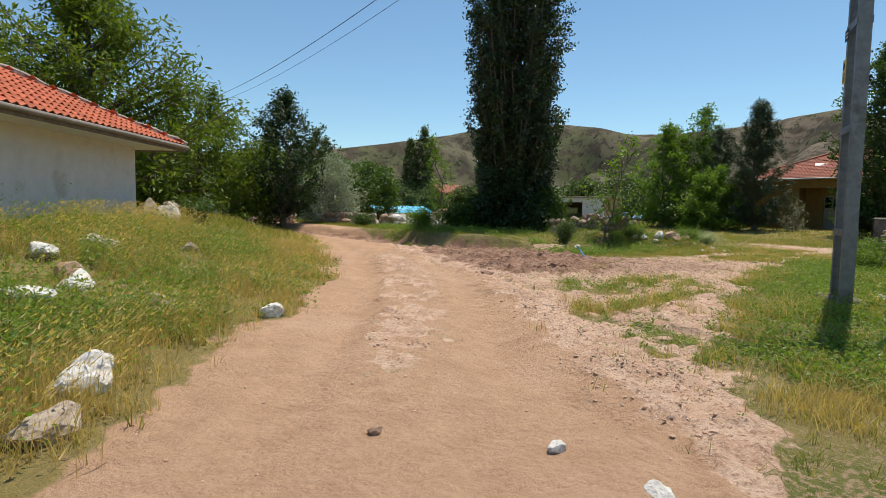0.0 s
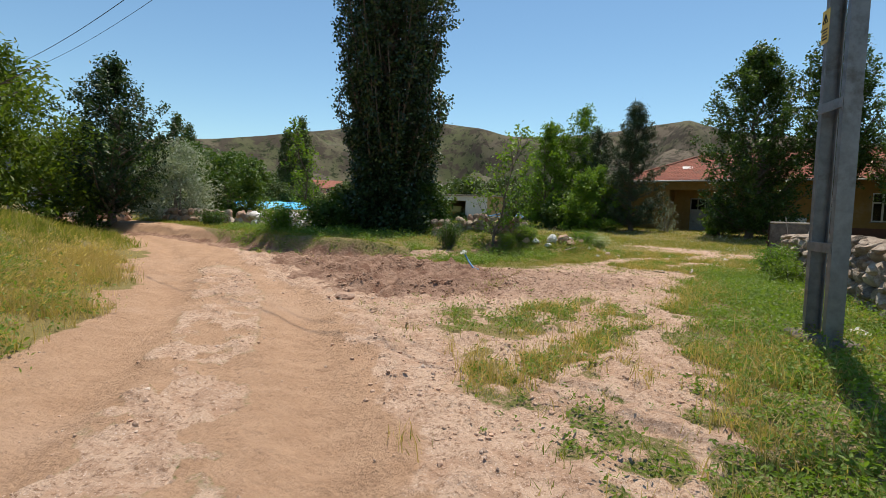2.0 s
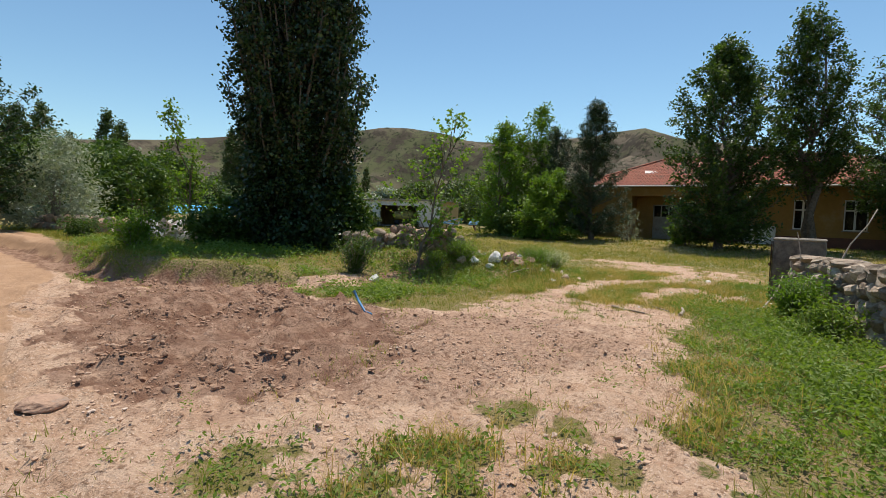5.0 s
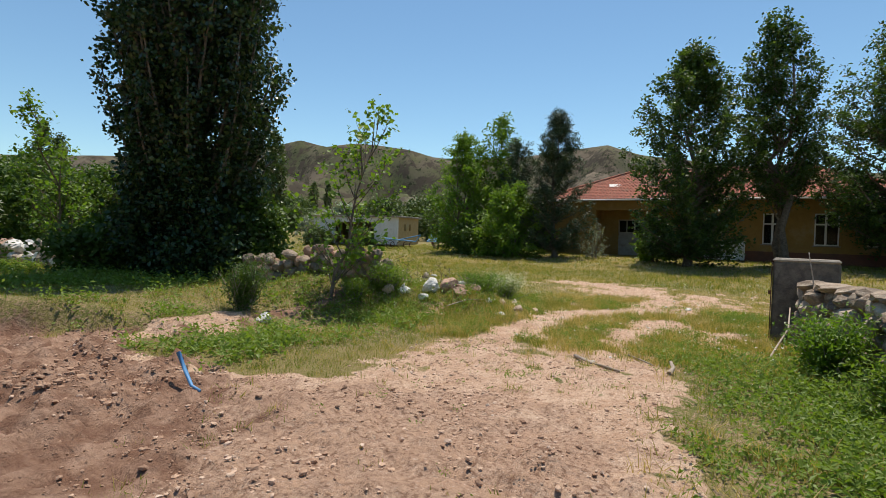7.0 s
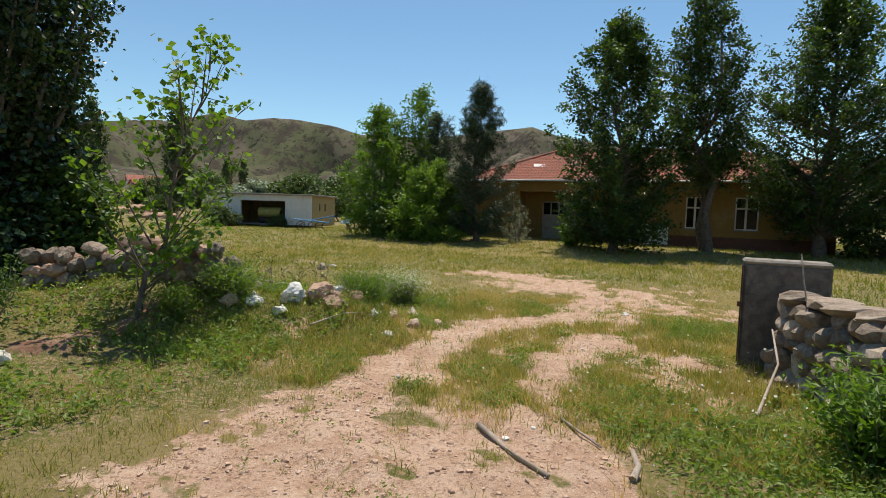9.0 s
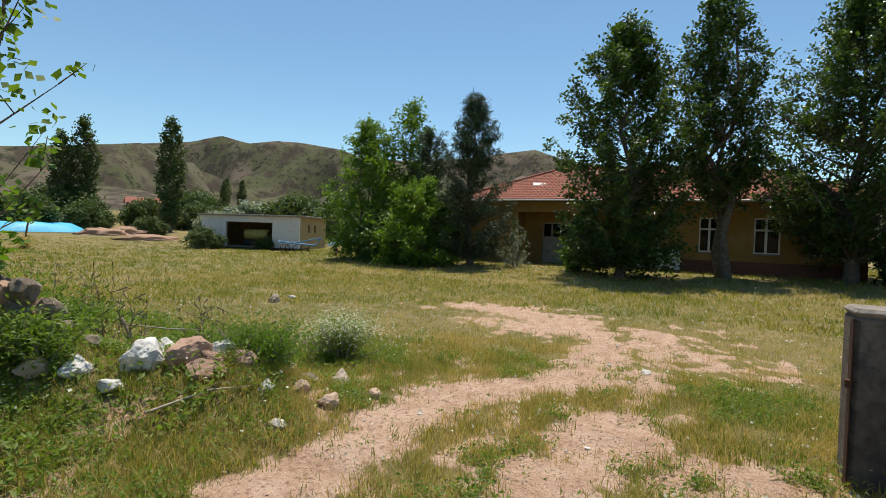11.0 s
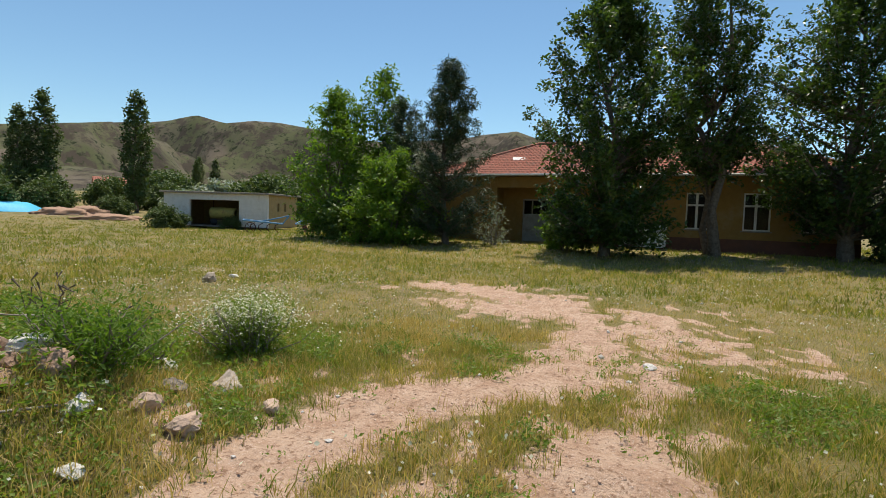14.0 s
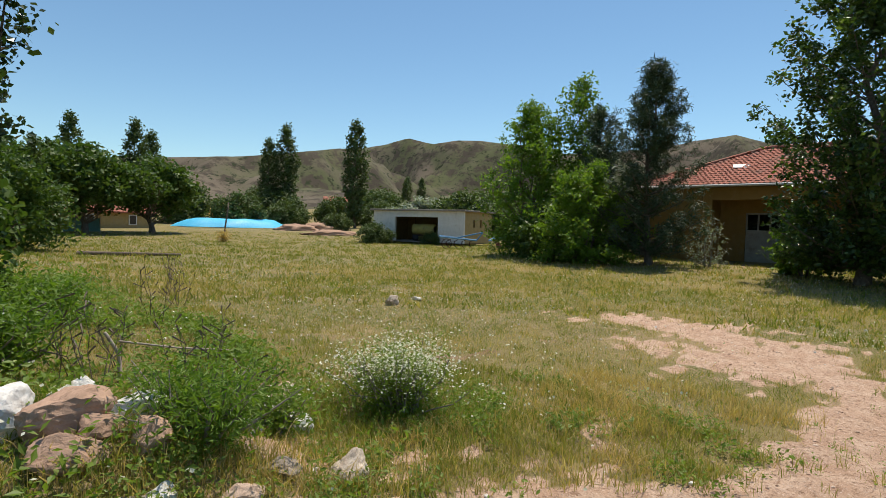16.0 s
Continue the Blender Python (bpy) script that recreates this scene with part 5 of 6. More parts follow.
bough_tree("sapling", "thin sapling with one long leaning shoot", 15.0, 19.2, 4.1, egg(0.7, 0.6), 0.5, 0.05, 1500, L_LOCUST, M_BARK, 0.045, 52, 26, 6, 1.0, 0.6, 0.4, 0.5, 0.45, 0.06, lean=(-1.2, -0.2), slim=0.7)
bough_tree("young_tree", "young poplar with sparse light green leaves", 15.85, 11.6, 3.7, egg(0.95, 0.5, 0.4), 0.9, 0.046, 1300, L_LOCUST, M_BARK, 0.035, 53, 26, 6, 1.0, 0.6, 0.4, 0.5, 0.45, 0.05, slim=0.8, lean=(0.75, -0.45))

# distance
far = tree("far_tree", "round green tree in the distance", 28.0, 57.5, 6.7, dome(4.0, 0.5), 2.2, 0.20, 9000, 120, 0.6, L_GREEN, M_BARK, 0.25, 61, limbs=30, group="far trees")
farp = bough_tree("far_poplar", "slim far poplar above the meadow", 67.2, 75.2, 16.0, lambda u: 1.7 * (0.45 + 0.55 * min(1, u / 0.45)) * max(0.1, 1 - max(0, (u - 0.6) / 0.4) ** 2), 1.6, 0.20, 6500, L_FAR, M_BARK, 0.22, 62, 70, 6, 1.2, 0.8, 0.7, 0.5, 0.9, 0.22, group="far poplars", slim=0.6)
farb = tree("far_bush", "low green growth in the distance", 36.0, 81.0, 5.0, dome(4.2, 0.9), 0.1, 0.24, 6000, 90, 0.7, L_FAR, M_BARK, 0.12, 63, limbs=12, category="bush", group="far bushes")
fars = tree("far_silver_bush", "silvery bush in the distance", 66.5, 60.0, 4.6, dome(3.0, 0.9), 0.1, 0.22, 3500, 60, 0.6, L_SILVER, M_BARK_PALE, 0.1, 64, limbs=10, category="bush", group="far bushes")


def again(ob, x, y, s, turn, tall=1.0):
    c = copy_thing(ob, pose(x, y, ground_at(x, y) - 0.05, 0, 0, turn))
    c.scale = (s, s, s * tall)
    return c


for x, y, s, turn in ((33.5, 59.1, 0.95, 70), (24.0, 72.0, 1.2, 40), (29.0, 76.0, 1.25, 220), (20.0, 62.0, 1.0, 300), (17, 47, 0.8, 130)):
    again(far, x, y, s, turn)
for x, y, s, turn in ((34.5, 95.0, 0.9, 50), (41.4, 91.2, 0.88, 90), (43.8, 92.5, 0.8, 200), (61.2, 90.8, 0.85, 10), (63.5, 89.5, 1.0, 250), (108.0, 110.0, 0.55, 30), (110.5, 112.0, 0.6, 70), (112.5, 109.0, 0.58, 140), (21.0, 57.0, 0.55, 20), (24.5, 56.5, 0.45, 77)):
    again(farp, x, y, s, turn)
for k, (x, y, s, turn) in enumerate(((52, 82, 0.9, 20), (58, 80, 0.7, 80), (62, 88, 1.0, 140), (70, 84, 0.9, 200), (76, 80, 0.8, 260), (84, 90, 1.1, 320), (69.0, 54.5, 1.1, 30), (75, 60, 1.0, 90), (80, 50, 1.1, 150), (74, 44, 1.0, 210),
                                     (36, 82, 1.0, 15), (48, 90, 1.1, 75), (92, 100, 1.2, 135), (66, 100, 1.2, 195), (18, 90, 1.3, 255), (8, 60, 1.0, 310), (2, 48, 1.1, 35), (60, 70, 0.45, 60), (95, 75, 1.2, 110), (88, 60, 1.3, 180),
                                     (70, 30, 1.2, 12), (48, 46, 0.22, 5), (45.2, 42.6, 0.33, 66), (48.4, 39.0, 0.2, 120))):
    again(farb, x, y, s, turn)
for x, y, s, turn in ((70, 58, 0.9, 50), (64, 63, 0.7, 120), (75, 66, 1.0, 10)):
    again(fars, x, y, s, turn)

# ---------------------------------------------------------------- walls, rubble and stones
stone_heap("dry_stone_wall", "dry stone wall of brown rubble ending at a concrete pier", [(18.9, 4.35), (15.0, 3.2), (11.6, 2.05), (8.6, 1.0)], 0.92, 0.60, 71, (0.17, 0.36), (M_WALL_STONE, M_WALL_STONE, M_STONE), 5, jitter=0.15, cap=True)
stone_heap("rubble_wall", "low broken wall of brown rubble beside the poplar", [(15.9, 14.2), (16.6, 13.3), (16.95, 12.3), (16.9, 11.3)], 0.55, 0.5, 72, (0.16, 0.32), (M_WALL_STONE, M_WALL_STONE, M_STONE_RED), 3, jitter=0.35)
stone_heap("rubble_wall", "low heap of whitish rubble along the bank", [(15.5, 24.2), (15.3, 21.6), (15.2, 19.6), (15.3, 17.6)], 0.62, 0.8, 73, (0.30, 0.55), (M_STONE, M_WHITE_STONE, M_WHITE_STONE), 2, jitter=0.35)
stone_heap("rubble_wall", "low mossy stone wall along the road bank", [(14.6, 32.0), (15.2, 28.0), (15.4, 24.6)], 0.62, 0.6, 74, (0.35, 0.6), (M_STONE, M_STONE_RED), 2, jitter=0.3)
stone_heap("rubble_wall", "low stone wall beyond the road bend", [(11.0, 41.0), (12.2, 36.5), (13.4, 33.0)], 0.55, 0.6, 75, (0.4, 0.7), (M_STONE, M_STONE_RED), 2, jitter=0.3)

pier = thing("gate_pier", (19.2, 4.42, ground_at(19.2, 4.42)), "weathered concrete gate pier with a rusty iron edge", "gate pier")
part("block", bm_mesh("block", boxes([(0, 0, 0.59, 0.42, 0.90, 1.38)], 0.03), M_PIER), pier)
part("coping", bm_mesh("coping", boxes([(0, 0, 1.30, 0.425, 0.91, 0.06)], 0.025), M_CONCRETE), pier, "chipped concrete coping")
part("iron_strip", bm_mesh("iron_strip", boxes([(-0.18, 0.463, 0.58, 0.10, 0.012, 1.36), (-0.2, 0.48, 0.78, 0.05, 0.04, 0.06)], 0.004), M_RUST), pier, "rusty iron strip with a hinge")

for lab, x, y, sx, sy, sz, m, k, turn in (
        ("white limestone boulder in dry verge grass", 0.26, 4.85, 0.52, 0.40, 0.42, M_WHITE_STONE, 1, 20),
        ("dull half-buried stone at the road edge", 0.02, 4.05, 0.6, 0.4, 0.25, M_STONE, 2, 50),
        ("flat pale stone on the grassy mound", 0.92, 10.76, 0.75, 0.45, 0.34, M_WHITE_STONE, 3, 10),
        ("pale pointed stone on the grassy mound", 0.15, 9.7, 0.55, 0.4, 0.34, M_WHITE_STONE, 4, 80),
        ("long flat pale stone in the grass", -0.05, 7.8, 0.75, 0.4, 0.24, M_WHITE_STONE, 0, 140),
        ("pale stone in the grass", 0.46, 8.4, 0.55, 0.4, 0.36, M_WHITE_STONE, 1, 60),
        ("brown stone in the grass", 0.40, 8.75, 0.42, 0.3, 0.34, M_STONE_RED, 2, 160),
        ("grey stone in the grass", 2.54, 11.5, 0.4, 0.3, 0.26, M_STONE, 3, 33),
        ("grey stone hidden in verge grass", 1.26, 7.35, 0.6, 0.35, 0.42, M_STONE, 4, 75),
        ("whitish stone in the road verge", 2.47, 6.85, 0.35, 0.25, 0.28, M_WHITE_STONE, 0, 25),
        ("grey rock at the white house corner", 2.50, 15.9, 0.75, 0.6, 0.85, M_STONE, 1, 45),
        ("pale rock at the white house corner", 2.85, 15.2, 0.7, 0.55, 0.7, M_WHITE_STONE, 2, 145),
        ("brown rock at the white house corner", 2.15, 15.0, 0.6, 0.5, 0.45, M_STONE_RED, 3, 15),
        ("dark rock at the white house corner", 3.15, 16.3, 0.6, 0.55, 0.9, M_STONE, 4, 95),
        ("rounded stone on the dirt road", 2.45, 2.05, 0.15, 0.11, 0.09, M_WHITE_STONE, 0, 20),
        ("flat stone on the dirt road", 2.50, 1.40, 0.18, 0.14, 0.08, M_WHITE_STONE, 1, 70),
        ("small brown stone on the dirt road", 1.70, 2.92, 0.12, 0.09, 0.07, M_STONE_RED, 2, 0),
        ("large white boulder on the old wall line", 17.37, 10.44, 0.46, 0.40, 0.36, M_WHITE_STONE, 2, 30),
        ("white boulder half hidden in the weeds", 17.80, 10.80, 0.36, 0.28, 0.27, M_WHITE_STONE, 3, 120),
        ("large reddish boulder on the old wall line", 17.66, 10.18, 0.50, 0.40, 0.36, M_STONE_RED, 0, 25),
        ("smooth red-brown stone below the boulders", 17.60, 9.88, 0.42, 0.28, 0.20, M_STONE_RED, 1, 150),
        ("pink-grey stone below the boulders", 17.76, 10.02, 0.33, 0.25, 0.21, M_STONE_RED, 4, 60),
        ("pale chipped stone beside the red boulder", 17.98, 10.14, 0.42, 0.28, 0.27, M_WHITE_STONE, 0, 10),
        ("rounded pink stone in the weeds", 17.93, 9.78, 0.30, 0.24, 0.22, M_STONE_RED, 2, 100),
        ("white chipped stone in the weeds", 18.75, 10.35, 0.34, 0.22, 0.20, M_WHITE_STONE, 4, 85),
        ("rounded pinkish stone in the grass", 19.45, 11.05, 0.36, 0.27, 0.24, M_BUFF, 3, 40),
        ("pale stone beside the flowering shrub", 19.20, 10.40, 0.33, 0.23, 0.20, M_WHITE_STONE, 0, 100),
        ("grey angular stone in the yard grass", 18.95, 9.42, 0.34, 0.25, 0.24, M_STONE, 1, 20),
        ("grey low stone in the yard grass", 18.55, 9.55, 0.28, 0.19, 0.13, M_STONE, 3, 130),
        ("pale stone on the weedy bank", 16.95, 10.75, 0.36, 0.26, 0.20, M_WHITE_STONE, 1, 50),
        ("buff stone on the weedy bank", 16.75, 10.95, 0.34, 0.28, 0.20, M_BUFF, 3, 10),
        ("white stone in bank weeds", 17.0, 10.35, 0.26, 0.20, 0.16, M_WHITE_STONE, 4, 80),
        ("rounded buff stone beside the track", 18.22, 8.98, 0.27, 0.23, 0.15, M_BUFF, 2, 0),
        ("rounded pale stone beside the track", 18.22, 9.32, 0.26, 0.20, 0.16, M_BUFF, 3, 15),
        ("small pale stone beside the track", 18.95, 8.95, 0.19, 0.14, 0.13, M_BUFF, 0, 65),
        ("small white stone beside the track", 17.55, 9.02, 0.20, 0.13, 0.10, M_WHITE_STONE, 3, 105),
        ("chipped white stone beside the track", 17.85, 9.42, 0.22, 0.16, 0.12, M_WHITE_STONE, 1, 35),
        ("dark stone lying in the meadow", 24.45, 15.5, 0.42, 0.3, 0.30, M_STONE, 2, 20),
        ("flat pale stone lying in the meadow", 25.5, 15.9, 0.3, 0.2, 0.12, M_WHITE_STONE, 4, 80),
        ("white stone beside the grass patch", 14.3, 11.45, 0.34, 0.26, 0.22, M_WHITE_STONE, 3, 35),
        ("white stone by the pole", 9.9, 2.35, 0.34, 0.25, 0.14, M_WHITE_STONE, 1, 15),
        ("brown stone in the verge grass", 12.6, 3.2, 0.26, 0.2, 0.18, M_STONE_RED, 1, 75),
        ("white stone in the yard track", 21.8, 6.55, 0.18, 0.14, 0.09, M_WHITE_STONE, 2, 55),
        ("flat mud-brown stone at the mud's edge", 7.5, 8.3, 0.36, 0.26, 0.16, M_STONE_RED, 4, 12),
        ("pale stone below the old wall line", 17.3, 11.1, 0.28, 0.20, 0.15, M_STONE, 2, 115),
        ("pale stone below the old wall line", 17.6, 12.9, 0.36, 0.28, 0.24, M_STONE, 3, 15),
        ("pale stone below the old wall line", 17.5, 12.3, 0.31, 0.28, 0.21, M_WHITE_STONE, 0, 70)):
    rock("stone", lab, x, y, sx, sy, sz, m, k, turn)


def loose_stones(name, label, n, region, size, mat, seed, weight, flat=0.7, kind="stuff"):
    """Countless small stones or clods, each a real lump, joined in one object."""
    r = np.random.default_rng(seed)
    bm = bmesh.new()
    bmesh.ops.create_icosphere(bm, subdivisions=1, radius=0.5)
    V0 = np.array([tuple(v.co) for v in bm.verts])
    F0 = np.array([[v.index for v in f.verts] for f in bm.faces])
    bm.free()
    x, y = r.uniform(region[0], region[1], n * 6), r.uniform(region[2], region[3], n * 6)
    keep = r.random(n * 6) < weight(x, y)
    x, y = x[keep][:n], y[keep][:n]
    k = len(x)
    s = size[0] * (size[1] / size[0]) ** (r.random(k) ** 2.2)
    a = r.uniform(0, 2 * np.pi, k)
    P = V0[None] * (1 + r.normal(0, 0.22, (k, len(V0), 1))) * (s[:, None] * np.stack([np.ones(k), r.uniform(0.6, 1, k), flat * r.uniform(0.6, 1.1, k)], 1))[:, None]
    X = P[..., 0] * np.cos(a)[:, None] - P[..., 1] * np.sin(a)[:, None] + x[:, None]
    Y = P[..., 0] * np.sin(a)[:, None] + P[..., 1] * np.cos(a)[:, None] + y[:, None]
    Z = P[..., 2] + (height(x, y) + s * 0.12)[:, None]
    F = (F0[None] + (np.arange(k) * len(V0))[:, None, None]).reshape(-1, 3)
    return tagged(new(name, mesh_of(name, np.stack([X, Y, Z], -1).reshape(-1, 3), F, mat)), label, "stones", kind=kind)


mask_of = lambda i: (lambda x, y: masks(x, y)[i])
loose_stones("mud_clods", "dried reddish mud clods on churned ground", 6000, (7, 14, 4.5, 18), (0.012, 0.085), M_CLOD, 81, lambda x, y: masks(x, y)[2] ** 2 * smooth(0.46, 0.60, fbm(x * 1.4, y * 1.4)))
loose_stones("mud_crumbs", "small crumbs of dried mud", 10000, (5, 14, 3, 16), (0.008, 0.035), M_CLOD, 82, lambda x, y: masks(x, y)[2] * smooth(0.4, 0.55, fbm(x * 2.1, y * 2.1)))
loose_stones("road_pebbles", "small pinkish pebbles on the dirt road", 2600, (-1, 11, 0, 18), (0.006, 0.030), M_PEBBLE, 83, lambda x, y: masks(x, y)[0] * (0.1 + 0.9 * smooth(0.5, 0.62, fbm(x * 1.5, y * 1.5))))
loose_stones("scree_lumps", "pale crumbled earth and pebbles on the scree", 9000, (1.5, 16, 0.5, 14), (0.008, 0.055), M_PEBBLE, 84, lambda x, y: masks(x, y)[1] * smooth(0.42, 0.58, fbm(x * 1.8 + 2, y * 1.8)))
loose_stones("track_pebbles", "pale pebbles on the yard track", 2500, (14, 28, 5, 12), (0.008, 0.04), M_PEBBLE, 86, lambda x, y: masks(x, y)[1])
loose_stones("yard_pebbles", "scattered pale pebbles in the grass", 500, (15, 30, 4, 20), (0.02, 0.07), M_WHITE_STONE, 85, lambda x, y: 0.3 + 0 * x)

# ---------------------------------------------------------------- grass and weeds


def grass_share(x, y):
    sand, pale, mud, dry = masks(x, y)
    bare = np.maximum.reduce([sand * 1.05, pale, mud * 1.1])
    return np.clip(1 - bare * 1.15, 0, 1)


def blades(name, label, n, region, size, width, mat, seed, weight, lean=0.75, tuft=0.05, per=7, sides=1):
    """Tufts of single grass blades, joined in one object."""
    r = np.random.default_rng(seed)
    m = int(n / per)
    x, y = r.uniform(region[0], region[1], m * 5), r.uniform(region[2], region[3], m * 5)
    keep = r.random(m * 5) < weight(x, y)
    x, y = x[keep][:m], y[keep][:m]
    s = r.uniform(0.55, 1.25, len(x))
    x, y, s = np.repeat(x, per), np.repeat(y, per), np.repeat(s, per)
    k = len(x)
    x, y = x + r.normal(0, tuft, k), y + r.normal(0, tuft, k)
    z = height(x, y) - 0.01
    h = r.uniform(size[0], size[1], k) * s
    a, b = r.uniform(0, 2 * np.pi, k), r.uniform(0, 2 * np.pi, k)
    l = h * np.abs(r.normal(0, lean, k))
    w = width * r.uniform(0.6, 1.4, k) / 2
    base = np.stack([x, y, z], 1)
    side = np.stack([np.cos(a), np.sin(a), 0 * a], 1) * w[:, None]
    tip = np.stack([np.cos(b) * l, np.sin(b) * l, h], 1)
    if sides == 1:
        V = np.stack([base - side, base + side, base + tip], 1).reshape(-1, 3)
        F = np.arange(k * 3).reshape(k, 3)
    else:                                    # a bent blade: stalk and nodding tip
        mid = tip * np.array([0.35, 0.35, 0.62])
        V = np.stack([base - side, base + side, base + mid + side * 0.9, base + mid - side * 0.9, base + tip], 1).reshape(-1, 3)
        i = np.arange(k)[:, None] * 5
        F = np.concatenate([i + np.array([[0, 1, 2]]), i + np.array([[0, 2, 3]]), i + np.array([[3, 2, 4]])], 0)
    return tagged(new(name, mesh_of(name, V, F, mat)), label, "grass", kind="stuff")


def ears(name, label, n, region, size, mat, seed, weight):
    """Dry grass stalks that end in an ear."""
    r = np.random.default_rng(seed)
    x, y = r.uniform(region[0], region[1], n * 5), r.uniform(region[2], region[3], n * 5)
    keep = r.random(n * 5) < weight(x, y)
    x, y = x[keep][:n], y[keep][:n]
    k = len(x)
    z, h = height(x, y), r.uniform(*size, k)
    b, a = r.normal(-0.6, 0.8, k), r.uniform(0, np.pi, k)
    l = h * np.abs(r.normal(0.25, 0.15, k))
    base = np.stack([x, y, z], 1)
    tip = base + np.stack([np.cos(b) * l, np.sin(b) * l, h], 1)
    end = tip + np.stack([np.cos(b) * 0.05, np.sin(b) * 0.05, 0.035 + 0 * b], 1) * r.uniform(0.7, 1.4, k)[:, None]
    side = np.stack([np.cos(a), np.sin(a), 0 * a], 1)
    V = np.stack([base - side * 0.002, base + side * 0.002, tip, tip - side * 0.009, tip + side * 0.009, end], 1).reshape(-1, 3)
    i = np.arange(k)[:, None] * 6
    F = np.concatenate([i + np.array([[0, 1, 2]]), i + np.array([[3, 4, 5]])], 0)
    return tagged(new(name, mesh_of(name, V, F, mat)), label, "grass", kind="stuff")


def weeds(name, label, n, region, leaf, radius, mat, seed, weight, per=16, tall=0.12, slim=0.45):
    """Low broad-leaved weeds in clumps, joined in one object."""
    r = np.random.default_rng(seed)
    x, y = r.uniform(region[0], region[1], n * 5), r.uniform(region[2], region[3], n * 5)
    keep = r.random(n * 5) < weight(x, y)
    x, y = x[keep][:n], y[keep][:n]
    s = r.uniform(0.5, 1.4, len(x))
    X, Y, S = np.repeat(x, per), np.repeat(y, per), np.repeat(s, per)
    X, Y = X + r.normal(0, radius, len(X)) * S, Y + r.normal(0, radius, len(Y)) * S
    C = np.stack([X, Y, height(X, Y) + 0.02 + np.abs(r.normal(0, tall, len(X))) * S], 1)
    V, F = leaf_arrays(C, leaf, r, 0.5, slim)
    return tagged(new(name, mesh_of(name, V, F, mat)), label, "weeds", kind="stuff")


left_verge = lambda x, y: grass_share(x, y) * (0.2 + 0.8 * smooth(1.5, 2.8, -road_side(x, y))) * (road_side(x, y) < -1.2) * (road_side(x, y) > -9) * (0.12 + 0.88 * smooth(0.40, 0.54, fbm(x * 0.9 + 6, y * 0.9) * 0.5 + fbm(x * 2.9, y * 2.9 + 6) * 0.5))
right_verge = lambda x, y: grass_share(x, y) * (road_side(x, y) > 1.0) * (0.25 + 0.75 * smooth(0.36, 0.56, fbm(x * 2.8 + 4, y * 2.8)))
dry_w = lambda x, y: left_verge(x, y) * (0.12 + 0.88 * masks(x, y)[3])
clear_house = lambda f: (lambda x, y: f(x, y) * (1 - ((x - 2.42) * 0.793 - (y - 17.0) * 0.609 < 0.05) * ((x - 2.42) * 0.609 + (y - 17.0) * 0.793 < 0.05) * (y > 6)))
blades("verge_grass", "tall mixed green grass on the mound", 80000, (-9, 7, 1.5, 20), (0.05, 0.19), 0.008, L_GRASS, 91, clear_house(lambda x, y: left_verge(x, y) * (1 - 0.6 * masks(x, y)[3])), per=9, sides=2)
blades("dry_verge_grass", "tall straw-coloured grass along the road edge", 80000, (-5, 7, 1.5, 18), (0.07, 0.26), 0.006, L_DRY, 92, dry_w, per=8, sides=2)
ears("grass_ears", "dry grass ears in the road verge", 16000, (-4, 7, 1.5, 16), (0.25, 0.48), L_DRY, 93, dry_w)
blades("verge_grass", "green grass beside the stone wall", 70000, (2, 20, -1.5, 7.5), (0.03, 0.13), 0.007, L_GRASS, 94, lambda x, y: right_verge(x, y) * (y < 7.2), per=9)
weeds("verge_weeds", "dense low broad-leaved weeds beside the stone wall", 4200, (5, 20, 0.4, 6.2), 0.024, 0.09, L_WEED, 95, lambda x, y: right_verge(x, y) * (1 - smooth(0.9, 2.4, np.abs(y - (4.7 - (19 - x) * 0.33)))) * (1 - smooth(16.0, 17.5, x)), per=18, tall=0.07)
blades("yard_grass", "patchy grass on the bank and yard entrance", 100000, (9, 21, 6.0, 17), (0.02, 0.09), 0.007, L_GRASS, 96, right_verge, per=9)
blades("yard_grass", "short mixed meadow grass of the yard", 160000, (16, 34, 3, 22), (0.03, 0.11), 0.008, L_GRASS, 97, lambda x, y: grass_share(x, y) * (0.3 + 0.7 * smooth(0.38, 0.56, fbm(x * 2.4 + 4, y * 2.4))), per=9)
blades("dry_yard_grass", "straw-coloured grass tips in the yard", 90000, (14, 40, 2, 26), (0.05, 0.15), 0.007, L_DRY, 98, lambda x, y: grass_share(x, y) * (0.4 + 0.6 * masks(x, y)[3]), per=5)
blades("meadow_grass", "meadow grass farther off", 110000, (18, 64, -8, 62), (0.07, 0.18), 0.035, L_GRASS, 99, lambda x, y: grass_share(x, y) * (np.hypot(x - 17, y - 7) > 11) * (1 - 0.8 * smooth(25, 60, np.hypot(x - 17, y - 7))) * ((x < 44.5) | (y > 18) | (y < -1)), per=8, tuft=0.12)
blades("bank_grass", "green grass on the road bank", 40000, (9, 18, 15, 36), (0.06, 0.17), 0.014, L_GRASS, 100, right_verge, per=8, tuft=0.08)
blades("roadside_grass", "rough grass across the road bend", 30000, (2, 12, 18, 44), (0.14, 0.34), 0.025, L_GRASS, 101, clear_house(lambda x, y: grass_share(x, y) * (road_side(x, y) < -1.4)), per=8, tuft=0.1)
weeds("bank_weeds", "broad-leaved weeds on the bank and wall line", 2600, (10, 20, 9.5, 22), 0.032, 0.11, L_WEED, 102, lambda x, y: right_verge(x, y) * (0.15 + 0.85 * smooth(0.5, 0.62, fbm(x * 0.9 + 3, y * 0.9))), per=18, tall=0.09)
